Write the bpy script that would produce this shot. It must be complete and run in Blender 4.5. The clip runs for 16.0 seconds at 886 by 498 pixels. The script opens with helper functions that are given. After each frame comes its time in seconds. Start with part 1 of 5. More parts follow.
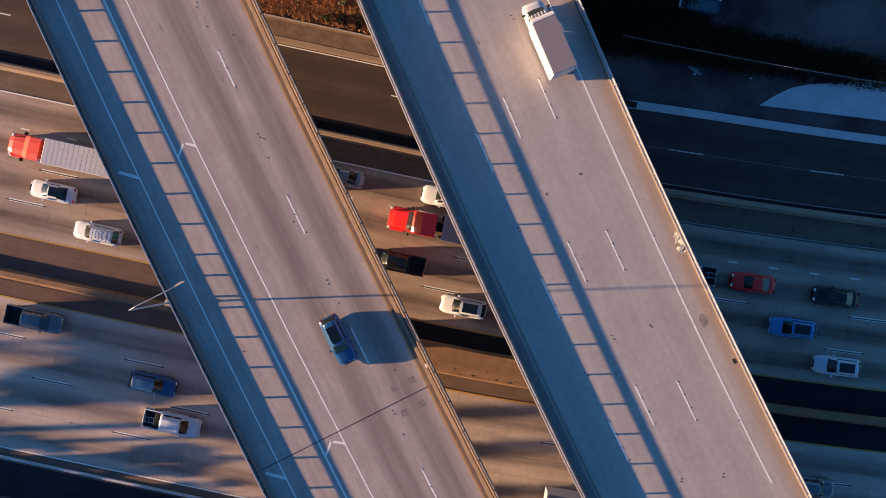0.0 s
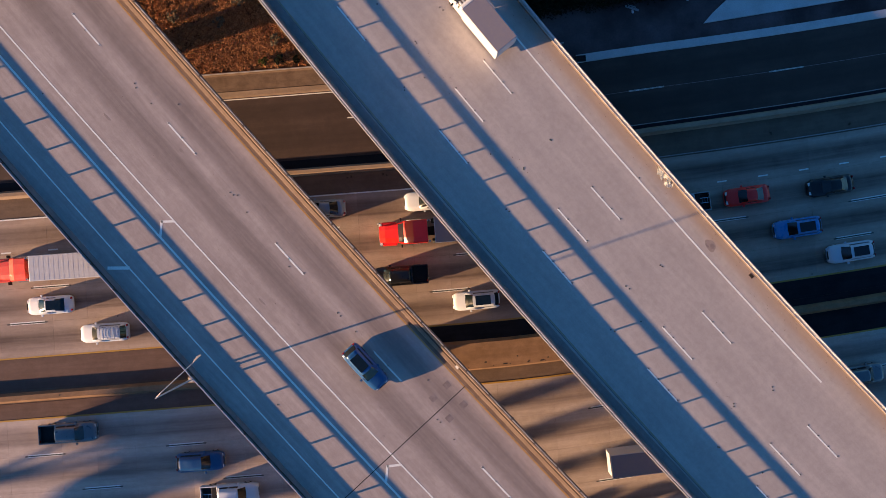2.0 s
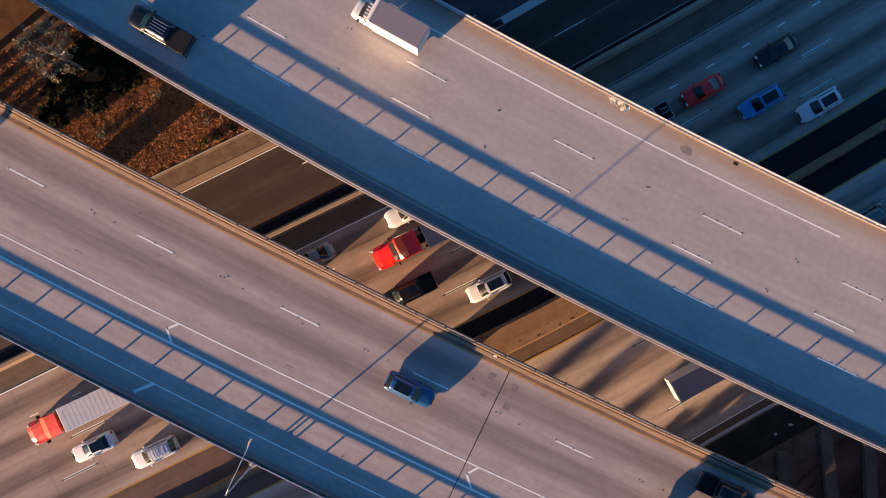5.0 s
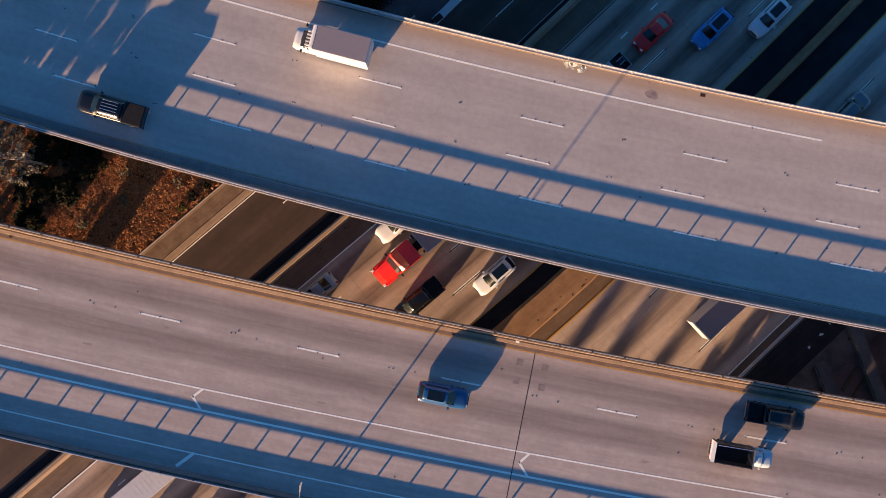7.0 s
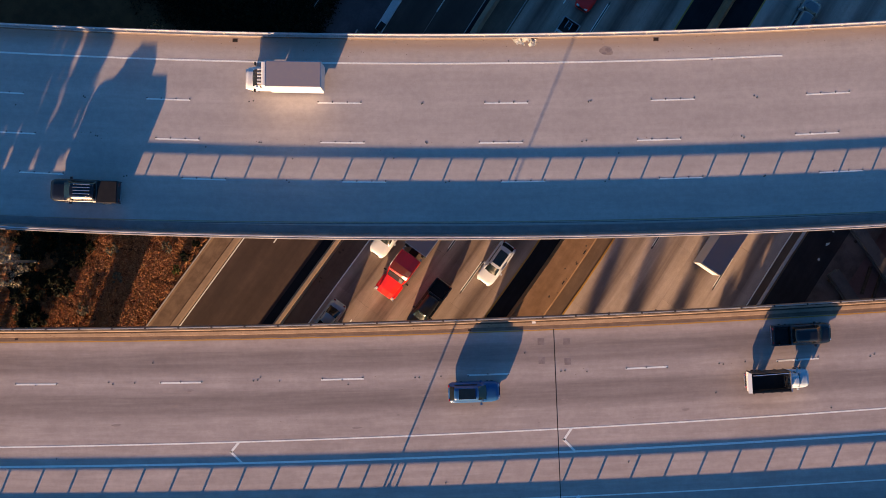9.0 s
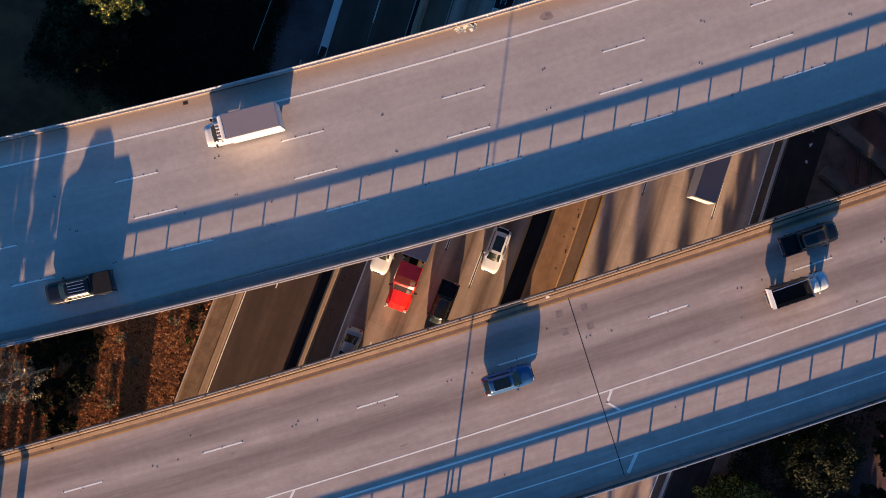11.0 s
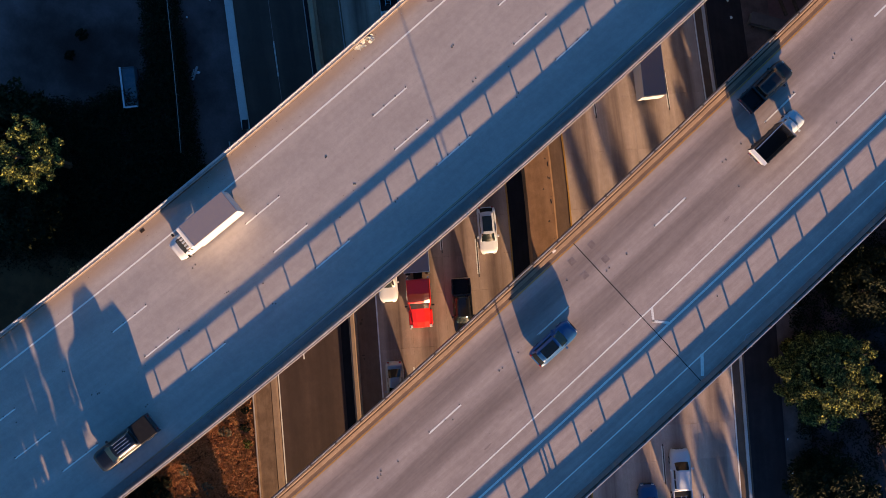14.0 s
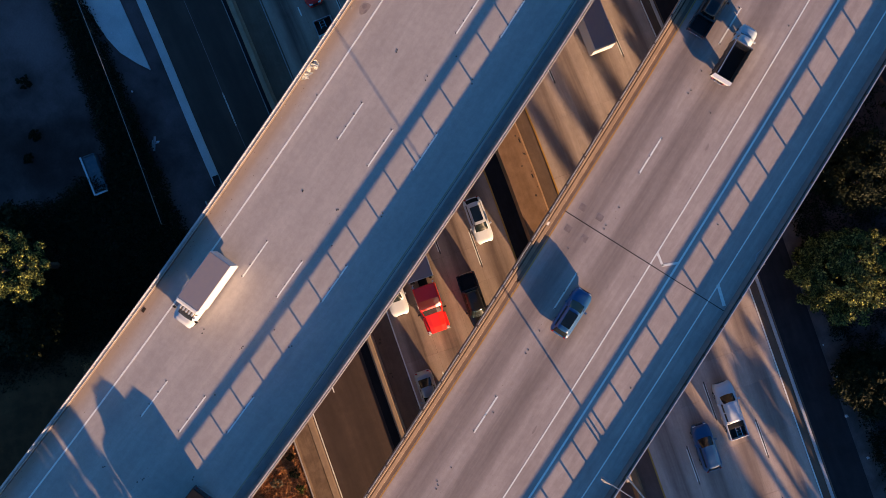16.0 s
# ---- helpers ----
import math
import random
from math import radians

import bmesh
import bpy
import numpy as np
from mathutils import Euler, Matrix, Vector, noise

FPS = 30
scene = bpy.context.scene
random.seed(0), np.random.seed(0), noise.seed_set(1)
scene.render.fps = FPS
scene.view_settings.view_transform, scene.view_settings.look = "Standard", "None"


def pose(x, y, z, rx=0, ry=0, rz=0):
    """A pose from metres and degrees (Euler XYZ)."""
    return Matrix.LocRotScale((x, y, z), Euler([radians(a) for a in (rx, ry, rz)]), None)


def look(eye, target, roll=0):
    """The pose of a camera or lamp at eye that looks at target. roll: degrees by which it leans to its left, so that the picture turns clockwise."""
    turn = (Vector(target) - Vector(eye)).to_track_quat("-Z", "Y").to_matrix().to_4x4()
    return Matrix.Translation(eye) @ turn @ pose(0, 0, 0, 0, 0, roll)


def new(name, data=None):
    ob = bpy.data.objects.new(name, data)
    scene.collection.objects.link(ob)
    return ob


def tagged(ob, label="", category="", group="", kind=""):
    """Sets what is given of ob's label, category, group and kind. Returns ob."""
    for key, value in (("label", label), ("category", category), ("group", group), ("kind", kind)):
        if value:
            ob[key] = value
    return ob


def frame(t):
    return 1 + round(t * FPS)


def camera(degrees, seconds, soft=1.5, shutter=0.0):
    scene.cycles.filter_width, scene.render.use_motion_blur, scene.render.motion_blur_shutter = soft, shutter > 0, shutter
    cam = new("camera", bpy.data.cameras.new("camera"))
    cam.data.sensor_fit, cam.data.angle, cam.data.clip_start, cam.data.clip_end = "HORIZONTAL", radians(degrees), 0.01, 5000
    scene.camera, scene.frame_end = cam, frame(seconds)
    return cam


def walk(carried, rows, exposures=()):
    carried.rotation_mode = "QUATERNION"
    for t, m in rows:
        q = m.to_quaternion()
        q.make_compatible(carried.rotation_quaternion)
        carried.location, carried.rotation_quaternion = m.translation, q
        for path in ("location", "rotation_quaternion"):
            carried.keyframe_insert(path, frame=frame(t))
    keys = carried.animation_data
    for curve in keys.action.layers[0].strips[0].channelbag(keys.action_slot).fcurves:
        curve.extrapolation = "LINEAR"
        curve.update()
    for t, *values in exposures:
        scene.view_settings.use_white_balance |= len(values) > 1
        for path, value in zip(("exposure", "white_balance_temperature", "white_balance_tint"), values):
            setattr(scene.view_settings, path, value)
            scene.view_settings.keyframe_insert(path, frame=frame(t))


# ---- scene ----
# camera: a drone hovering over the interchange, lens straight down, turning slowly
PATH = (
    (0.0, -0.20, -0.10, 85.87, 12.35), (0.5, -0.13, -0.06, 85.87, 8.18), (1.0, -0.07, -0.03, 85.87, 4.05),
    (1.5, 0.0, 0.0, 85.88, 0.0), (2.0, 0.07, 0.02, 85.90, -4.02), (2.5, 0.14, 0.03, 85.92, -7.86),
    (3.0, 0.20, 0.04, 85.93, -11.55), (5.5, 0.58, 0.05, 85.92, -28.97), (6.0, 0.65, 0.05, 85.90, -32.57),
    (6.5, 0.72, 0.04, 85.88, -36.24), (7.0, 0.80, 0.02, 85.86, -39.87), (7.5, 0.87, -0.02, 85.86, -43.37),
    (8.0, 0.94, -0.08, 85.87, -46.74), (8.5, 1.00, -0.13, 85.88, -50.09), (9.0, 1.05, -0.19, 85.88, -53.43),
    (11.5, 1.26, -0.41, 85.84, -72.80), (12.0, 1.31, -0.48, 85.80, -77.15), (12.5, 1.37, -0.56, 85.76, -81.42),
    (13.0, 1.42, -0.64, 85.71, -85.62), (13.5, 1.47, -0.72, 85.66, -89.77), (14.0, 1.51, -0.79, 85.60, -93.87),
    (14.5, 1.54, -0.86, 85.51, -97.84), (15.0, 1.55, -0.94, 85.44, -101.62), (15.5, 1.53, -1.02, 85.40, -105.28),
    (16.0, 1.50, -1.09, 85.38, -108.81))
cam = camera(56.2, 16.0, 0.85)
walk(cam, [(t, pose(x, y, z, 0, 0, yaw)) for t, x, y, z, yaw in PATH], [(0.0, 1.78, 6590.0, 7.0), (16.0, 1.78, 6590.0, 7.0)])

# ---- light: low evening sun along the freeway, clear sky ----
SUN_ELEV, SUN_HEAD = radians(7.7), radians(14.3)      # heading: the way that the shadows point
world = bpy.data.worlds.new("evening_sky")
world.use_nodes = True
scene.world = world
wt = world.node_tree
sky = wt.nodes.new("ShaderNodeTexSky")
sky.sky_type, sky.sun_disc = "NISHITA", False
sky.sun_elevation = SUN_ELEV
sky.sun_rotation = radians(90) - (SUN_HEAD + math.pi)
sky.ozone_density, sky.dust_density, sky.air_density = 4.2, 0.4, 1.0
rich = wt.nodes.new("ShaderNodeHueSaturation")
rich.inputs["Saturation"].default_value = 1.11
rich.inputs["Hue"].default_value = 0.507
wt.links.new(sky.outputs[0], rich.inputs["Color"])
bg = wt.nodes["Background"]
wt.links.new(rich.outputs[0], bg.inputs["Color"])
bg.inputs["Strength"].default_value = 0.0755
sun = new("sun", bpy.data.lights.new("sun", "SUN"))
sun.data.energy, sun.data.angle, sun.data.color = 4.95, radians(0.5), (1.0, 0.606, 0.342)
sun.matrix_world = look((0, 0, 60), (math.cos(SUN_HEAD), math.sin(SUN_HEAD), 60 - math.tan(SUN_ELEV)))


# ---- materials ----
def knot(nt, kind, ins=(), **props):
    n = nt.nodes.new(kind)
    if "operation" in props:
        n.operation = props["operation"]
    if "data_type" in props:
        n.data_type = props["data_type"]
    if "blend_type" in props:
        n.blend_type = props["blend_type"]
    if "interpolation_type" in props:
        n.interpolation_type = props["interpolation_type"]
    for k, v in (ins.items() if isinstance(ins, dict) else enumerate(ins)):
        if v is None:
            continue
        if isinstance(v, bpy.types.NodeSocket):
            nt.links.new(v, n.inputs[k])
        else:
            n.inputs[k].default_value = v
    return n


def mth(nt, op, a, b=None, c=None):
    return knot(nt, "ShaderNodeMath", (a, b, c), operation=op).outputs[0]


def blend(nt, fac, a, b, kind="MIX"):
    n = knot(nt, "ShaderNodeMix", data_type="RGBA", blend_type=kind)
    for k, v in ((0, fac), (6, a), (7, b)):
        if isinstance(v, bpy.types.NodeSocket):
            nt.links.new(v, n.inputs[k])
        else:
            n.inputs[k].default_value = v if k == 0 else (*v, 1)
    return n.outputs[2]


def ramp(nt, x, lo, hi):
    return knot(nt, "ShaderNodeMapRange", (x, lo, hi, 0.0, 1.0), interpolation_type="SMOOTHSTEP").outputs[0]


def surface(name, col, col2, scale=0.6, fine=14.0, rough=0.85, bump=0.15, lanes=None, dirt=(), random=0.0, metal=0.0,
            grain=0.25, along=False, spec=0.3, scuffs=0.3):
    """A weathered surface. lanes: (first line, lane width, lanes, strength, share): worn dark tracks along each lane, in the
    mesh's own road coordinates; dirt: (edge, reach, colour) bands of dust along an edge."""
    m = bpy.data.materials.new(name)
    m.use_nodes = True
    nt = m.node_tree
    bsdf = nt.nodes["Principled BSDF"]
    road = lanes or dirt or along
    if road:
        co = knot(nt, "ShaderNodeUVMap").outputs[0]
        stretch = knot(nt, "ShaderNodeMapping", {"Vector": co, "Scale": (0.025, 0.7, 1.0)}).outputs[0]
    else:
        co = stretch = knot(nt, "ShaderNodeTexCoord").outputs["Object"]
    big = knot(nt, "ShaderNodeTexNoise", {"Vector": co, "Scale": scale, "Detail": 5.0, "Roughness": 0.6}).outputs[0]
    small = knot(nt, "ShaderNodeTexNoise", {"Vector": co, "Scale": fine, "Detail": 3.0, "Roughness": 0.7}).outputs[0]
    c = blend(nt, ramp(nt, big, 0.3, 0.7), col, col2)
    if road:
        lines = knot(nt, "ShaderNodeTexNoise", {"Vector": stretch, "Scale": 1.6, "Detail": 4.0, "Roughness": 0.65}).outputs[0]
        c = blend(nt, 0.30, c, blend(nt, ramp(nt, lines, 0.25, 0.75), tuple(v * 0.78 for v in col), col2))
        uv = knot(nt, "ShaderNodeSeparateXYZ", (co,)).outputs
        mid_n = knot(nt, "ShaderNodeTexNoise", {"Vector": co, "Scale": 1.7, "Detail": 6.0, "Roughness": 0.7}).outputs[0]
        c = blend(nt, 0.26, c, blend(nt, ramp(nt, mid_n, 0.35, 0.65), (0.72,) * 3, (1.1,) * 3), "MULTIPLY")
        short = knot(nt, "ShaderNodeMapping", {"Vector": co, "Scale": (0.16, 1.3, 1.0), "Location": (3.7, 1.9, 0.0)}).outputs[0]
        scuff = knot(nt, "ShaderNodeTexNoise", {"Vector": short, "Scale": 1.3, "Detail": 5.0, "Roughness": 0.6}).outputs[0]
        c = blend(nt, scuffs, c, blend(nt, ramp(nt, scuff, 0.38, 0.64), (0.68, 0.65, 0.65), (1.08,) * 3), "MULTIPLY")
    if lanes:
        first, width, count, strength, share = lanes
        pos = mth(nt, "DIVIDE", mth(nt, "SUBTRACT", uv[1], first), width)
        wob = mth(nt, "MULTIPLY", mth(nt, "SUBTRACT", lines, 0.5), 0.25)
        mid = mth(nt, "ABSOLUTE", mth(nt, "SUBTRACT", mth(nt, "FRACT", mth(nt, "ADD", pos, wob)), 0.5))
        track = mth(nt, "SUBTRACT", 1.0, ramp(nt, mid, share * 0.25, share))
        inside = mth(nt, "MULTIPLY", mth(nt, "GREATER_THAN", pos, 0.0), mth(nt, "LESS_THAN", pos, float(count)))
        worn = mth(nt, "MULTIPLY", mth(nt, "MULTIPLY", track, inside), mth(nt, "ADD", 0.5, mth(nt, "MULTIPLY", ramp(nt, mth(nt, "ADD", mth(nt, "MULTIPLY", lines, 0.65), mth(nt, "MULTIPLY", big, 0.35)), 0.35, 0.65), 0.6)))
        c = blend(nt, mth(nt, "MULTIPLY", worn, strength), c, tuple(v * s for v, s in zip(col, (0.24, 0.21, 0.22))))
    for edge, reach, tone in dirt:
        near = mth(nt, "SUBTRACT", 1.0, ramp(nt, mth(nt, "ABSOLUTE", mth(nt, "SUBTRACT", uv[1], edge)), 0.1, reach))
        c = blend(nt, mth(nt, "MULTIPLY", near, mth(nt, "ADD", 0.25, lines)), c, tone)
    c = blend(nt, grain, c, blend(nt, ramp(nt, small, 0.25, 0.75), (0.35,) * 3, (1.0,) * 3), "MULTIPLY")
    if random:
        r = knot(nt, "ShaderNodeObjectInfo").outputs["Random"]
        tone = mth(nt, "ADD", 1.0 - random, mth(nt, "MULTIPLY", r, 2 * random))
        c = knot(nt, "ShaderNodeVectorMath", {0: c, "Scale": tone}, operation="SCALE").outputs[0]
    nt.links.new(c, bsdf.inputs["Base Color"])
    bsdf.inputs["Metallic"].default_value = metal
    bsdf.inputs["Specular IOR Level"].default_value = spec
    nt.links.new(knot(nt, "ShaderNodeMapRange", (small, 0.0, 1.0, max(rough - 0.12, 0.05), min(rough + 0.12, 1.0))).outputs[0], bsdf.inputs["Roughness"])
    if bump:
        b = knot(nt, "ShaderNodeBump", {"Strength": bump, "Distance": 0.02, "Height": small})
        nt.links.new(b.outputs[0], bsdf.inputs["Normal"])
    return m


def paint(name, col, rough=0.35, metal=0.0, coat=0.5, dust=0.12, spec=0.22):
    """Car paint with a film of road dust."""
    m = bpy.data.materials.new(name)
    m.use_nodes = True
    nt = m.node_tree
    bsdf = nt.nodes["Principled BSDF"]
    co = knot(nt, "ShaderNodeTexCoord").outputs["Object"]
    n = knot(nt, "ShaderNodeTexNoise", {"Vector": co, "Scale": 2.2, "Detail": 6.0}).outputs[0]
    c = blend(nt, mth(nt, "MULTIPLY", ramp(nt, n, 0.35, 0.8), dust), col, (0.32, 0.27, 0.22))
    nt.links.new(c, bsdf.inputs["Base Color"])
    nt.links.new(mth(nt, "ADD", rough - 0.08, mth(nt, "MULTIPLY", n, 0.16)), bsdf.inputs["Roughness"])
    bsdf.inputs["Metallic"].default_value = metal
    bsdf.inputs["Coat Weight"].default_value = coat
    bsdf.inputs["Specular IOR Level"].default_value = 0.5 if coat else spec
    return m


def leaf(name, a, b, c):
    m = bpy.data.materials.new(name)
    m.use_nodes = True
    nt = m.node_tree
    bsdf = nt.nodes["Principled BSDF"]
    r = knot(nt, "ShaderNodeNewGeometry").outputs["Random Per Island"]
    col = blend(nt, ramp(nt, r, 0.55, 1.0), blend(nt, ramp(nt, r, 0.0, 0.6), a, b), c)
    nt.links.new(col, bsdf.inputs["Base Color"])
    bsdf.inputs["Roughness"].default_value = 0.7
    bsdf.inputs["Specular IOR Level"].default_value = 0.15
    return m


M_DECK1 = surface("worn_deck_concrete", (0.396, 0.338, 0.307), (0.479, 0.414, 0.377), 0.25, 9.0, lanes=(1392.4, 4.05, 2, 0.56, 0.44),
                  dirt=((1391.9, 0.75, (0.30, 0.20, 0.12)),), along=True, grain=0.12)
M_DECK2 = surface("pale_deck_concrete", (0.434, 0.390, 0.358), (0.500, 0.450, 0.413), 0.25, 9.0, lanes=(697.5, 3.5, 4, 0.12, 0.4),
                  dirt=((695.7, 1.4, (0.34, 0.265, 0.21)), (712.3, 0.9, (0.28, 0.24, 0.21))), along=True, grain=0.10, scuffs=0.14)
M_BARRIER = surface("barrier_concrete", (0.27, 0.195, 0.135), (0.36, 0.27, 0.19), 0.9, 12.0, along=True)
# darkened to offset direct sun on this parapet and its glow on the deck
M_BARRIER2 = surface("sun_darkened_barrier_concrete", (0.115, 0.092, 0.080), (0.16, 0.13, 0.114), 0.9, 12.0, along=True)
M_GUTTER = surface("grimy_gutter", (0.25, 0.215, 0.205), (0.31, 0.27, 0.255), 0.9, 12.0, along=True)
M_GUTTER2 = surface("dusty_ledge", (0.17, 0.12, 0.09), (0.23, 0.165, 0.12), 0.9, 12.0, along=True)
M_GRIME = surface("gutter_grime", (0.15, 0.13, 0.12), (0.24, 0.21, 0.20), 1.5, 14.0)
M_FADED = surface("faded_yellow_paint", (0.34, 0.27, 0.17), (0.44, 0.355, 0.235), 3.0, 30.0)
# made dark to cut light bounced into the gap between the viaducts
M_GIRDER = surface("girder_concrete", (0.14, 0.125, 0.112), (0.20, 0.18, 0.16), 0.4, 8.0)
M_RAIL = surface("galvanised_rail", (0.40, 0.40, 0.42), (0.50, 0.50, 0.52), 2.0, 30.0, rough=0.5, bump=0.05, metal=0.1, grain=0.12)
M_STEEL = surface("dull_post_steel", (0.26, 0.25, 0.24), (0.36, 0.35, 0.34), 3.0, 30.0, rough=0.6)
M_DARKSTEEL = surface("weathered_steel", (0.05, 0.045, 0.04), (0.10, 0.08, 0.07), 3.0, 30.0, rough=0.6, metal=0.3)
M_UPPER = surface("freeway_concrete", (0.41, 0.318, 0.252), (0.49, 0.383, 0.306), 0.3, 10.0, lanes=(-7.9, 3.59, 4, 0.85, 0.38), random=0.07, along=True)
M_LOWER = surface("freeway_concrete_pale", (0.52, 0.424, 0.356), (0.61, 0.502, 0.428), 0.3, 10.0, lanes=(-29.5, 3.80, 4, 0.68, 0.38), random=0.07, along=True)
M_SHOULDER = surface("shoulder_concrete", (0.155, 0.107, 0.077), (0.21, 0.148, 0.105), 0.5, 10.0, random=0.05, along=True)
M_RAMP = surface("ramp_asphalt", (0.064, 0.041, 0.033), (0.092, 0.060, 0.049), 0.4, 18.0, lanes=(10.75, 3.2, 2, 0.35, 0.4), along=True, spec=0.38)
# asphalt with shade and blue skylight put into its colour
M_ASPHALT_SHADE = surface("shade_dark_asphalt", (0.017, 0.0175, 0.021), (0.028, 0.029, 0.034), 0.4, 18.0, along=True, spec=0.08)
M_STRIP = surface("grey_service_asphalt", (0.028, 0.027, 0.030), (0.046, 0.043, 0.047), 0.4, 18.0, along=True, spec=0.1)
M_APRON = surface("stained_apron", (0.125, 0.080, 0.053), (0.245, 0.170, 0.115), 0.8, 10.0, along=True)
M_COPING = surface("pale_coping", (0.36, 0.335, 0.325), (0.46, 0.43, 0.41), 0.9, 12.0, along=True)
M_OUTER = surface("grey_parapet_concrete", (0.17, 0.155, 0.15), (0.23, 0.21, 0.205), 0.9, 12.0, along=True)
M_BROWNTOP = surface("worn_shoulder_asphalt", (0.13, 0.080, 0.062), (0.17, 0.108, 0.086), 0.5, 16.0, along=True)
M_WORN = surface("worn_white_paint", (0.26, 0.25, 0.24), (0.40, 0.39, 0.38), 5.0, 40.0)
M_DARKBROWN = surface("dark_brown", (0.06, 0.042, 0.03), (0.10, 0.07, 0.05), 1.5, 14.0, along=False)
M_CURB = surface("kerb_concrete", (0.33, 0.24, 0.165), (0.42, 0.31, 0.215), 0.9, 12.0, along=True)
M_MEDIAN = surface("median_concrete", (0.25, 0.145, 0.075), (0.34, 0.205, 0.115), 0.7, 9.0, along=True)
M_EARTH = surface("dry_earth", (0.050, 0.032, 0.031), (0.185, 0.128, 0.128), 0.10, 5.0, rough=0.95, bump=0.5, spec=0.05)
M_BANK = surface("dry_bank_soil", (0.080, 0.038, 0.016), (0.14, 0.066, 0.028), 0.5, 6.0, rough=0.95, bump=0.6)
M_SLAB = surface("swept_concrete", (0.50, 0.49, 0.485), (0.60, 0.59, 0.585), 0.4, 9.0)
M_DIRT = surface("grey_verge_dirt", (0.085, 0.070, 0.067), (0.17, 0.145, 0.138), 0.4, 6.0, rough=0.95, bump=0.4, spec=0.05)
M_WHITE = surface("white_road_paint", (0.78, 0.79, 0.73), (0.90, 0.91, 0.85), 5.0, 40.0, rough=0.6, bump=0.05, grain=0.12)
M_YELLOW = surface("yellow_road_paint", (0.42, 0.24, 0.05), (0.56, 0.33, 0.075), 5.0, 40.0, rough=0.6, bump=0.05)
M_RUST = surface("rusty_grit", (0.10, 0.058, 0.042), (0.17, 0.10, 0.075), 4.0, 30.0)
M_TAR = surface("black_joint_seal", (0.015, 0.014, 0.014), (0.03, 0.028, 0.026), 3.0, 20.0)
M_PATCH = surface("patched_concrete", (0.21, 0.172, 0.165), (0.28, 0.235, 0.225), 2.0, 14.0)
M_DOT = surface("ceramic_marker", (0.05, 0.05, 0.05), (0.12, 0.11, 0.10), 6.0, 40.0, rough=0.4)
M_GLASS = paint("tinted_glass", (0.005, 0.010, 0.013), 0.13, 0.0, 0.0, 0.01, 0.6)
M_TYRE = surface("tyre_rubber", (0.015, 0.015, 0.015), (0.03, 0.03, 0.03), 8.0, 40.0)
M_RIM = paint("alloy_rim", (0.4, 0.4, 0.42), 0.35, 0.8, 0.0, 0.2)
M_CHROME = paint("bright_trim", (0.6, 0.6, 0.62), 0.25, 0.9, 0.0, 0.1)
M_TRIM = paint("black_trim", (0.012, 0.012, 0.013), 0.55, 0.0, 0.0, 0.02)
M_LAMP = paint("lamp_lens", (0.75, 0.75, 0.72), 0.2, 0.0, 1.0, 0.05)
M_TAIL = paint("red_lens", (0.35, 0.01, 0.01), 0.25, 0.0, 1.0, 0.05)
M_BARK = surface("bark", (0.06, 0.043, 0.03), (0.11, 0.08, 0.058), 3.0, 20.0, bump=0.5)
# the palest leaf tone is brightened to read as sunlit
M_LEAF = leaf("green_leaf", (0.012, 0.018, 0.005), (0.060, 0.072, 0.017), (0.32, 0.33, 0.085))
# leaf for trees in shade: the shade is put into its colour
M_LEAF_SHADE = leaf("shaded_leaf", (0.005, 0.010, 0.003), (0.010, 0.015, 0.004), (0.022, 0.026, 0.008))
# scrub greens taken near black, with the shade they grow in included
M_SCRUB = leaf("shaded_scrub_leaf", (0.004, 0.006, 0.003), (0.008, 0.011, 0.004), (0.018, 0.024, 0.008))
M_LEAF_PALE = leaf("pale_dry_leaf", (0.08, 0.068, 0.042), (0.16, 0.138, 0.088), (0.30, 0.262, 0.18))
M_TWIG = surface("pale_dry_bark", (0.30, 0.26, 0.20), (0.44, 0.39, 0.31), 3.0, 20.0, bump=0.3)
M_COVER = leaf("dry_groundcover", (0.23, 0.103, 0.040), (0.42, 0.195, 0.082), (0.60, 0.32, 0.15))


# ---- mesh helpers ----
def raw(name, verts, faces, material, parent=None, uvs=None, label=""):
    me = bpy.data.meshes.new(name)
    me.from_pydata([tuple(v) for v in verts], [], [tuple(f) for f in faces])
    me.materials.append(material)
    if uvs is not None:
        lay = me.uv_layers.new(name="UVMap")
        idx = np.empty(len(me.loops), dtype=np.int32)
        me.loops.foreach_get("vertex_index", idx)
        lay.data.foreach_set("uv", np.asarray(uvs, dtype=np.float32)[idx].ravel())
    me.update()
    ob = new(name, me)
    ob.parent = parent
    if label:
        ob["label"] = label
    return ob


def part(name, bm, material, parent, label="", smooth=False):
    bmesh.ops.recalc_face_normals(bm, faces=bm.faces)
    me = bpy.data.meshes.new(name)
    bm.to_mesh(me)
    bm.free()
    me.materials.append(material)
    if smooth:
        for p in me.polygons:
            p.use_smooth = True
    ob = new(name, me)
    ob.parent = parent
    if label:
        ob["label"] = label
    return ob


def empty(name, m, label, category, group="", kind=""):
    ob = new(name)
    ob.empty_display_size = 0.3
    ob.matrix_basis = m
    return tagged(ob, label, category, group, kind)


def box(bm, x0, x1, y0, y1, z0, z1, bev=0.0):
    g = bmesh.ops.create_cube(bm, size=1.0)["verts"]
    for v in g:
        v.co = Vector(((x0 + x1) / 2 + v.co.x * (x1 - x0), (y0 + y1) / 2 + v.co.y * (y1 - y0), (z0 + z1) / 2 + v.co.z * (z1 - z0)))
    if bev:
        es = list({e for v in g for e in v.link_edges})
        bmesh.ops.bevel(bm, geom=es, offset=bev, segments=2, affect="EDGES", profile=0.5)
    return bm


def boxed(*a, **k):
    return box(bmesh.new(), *a, **k)


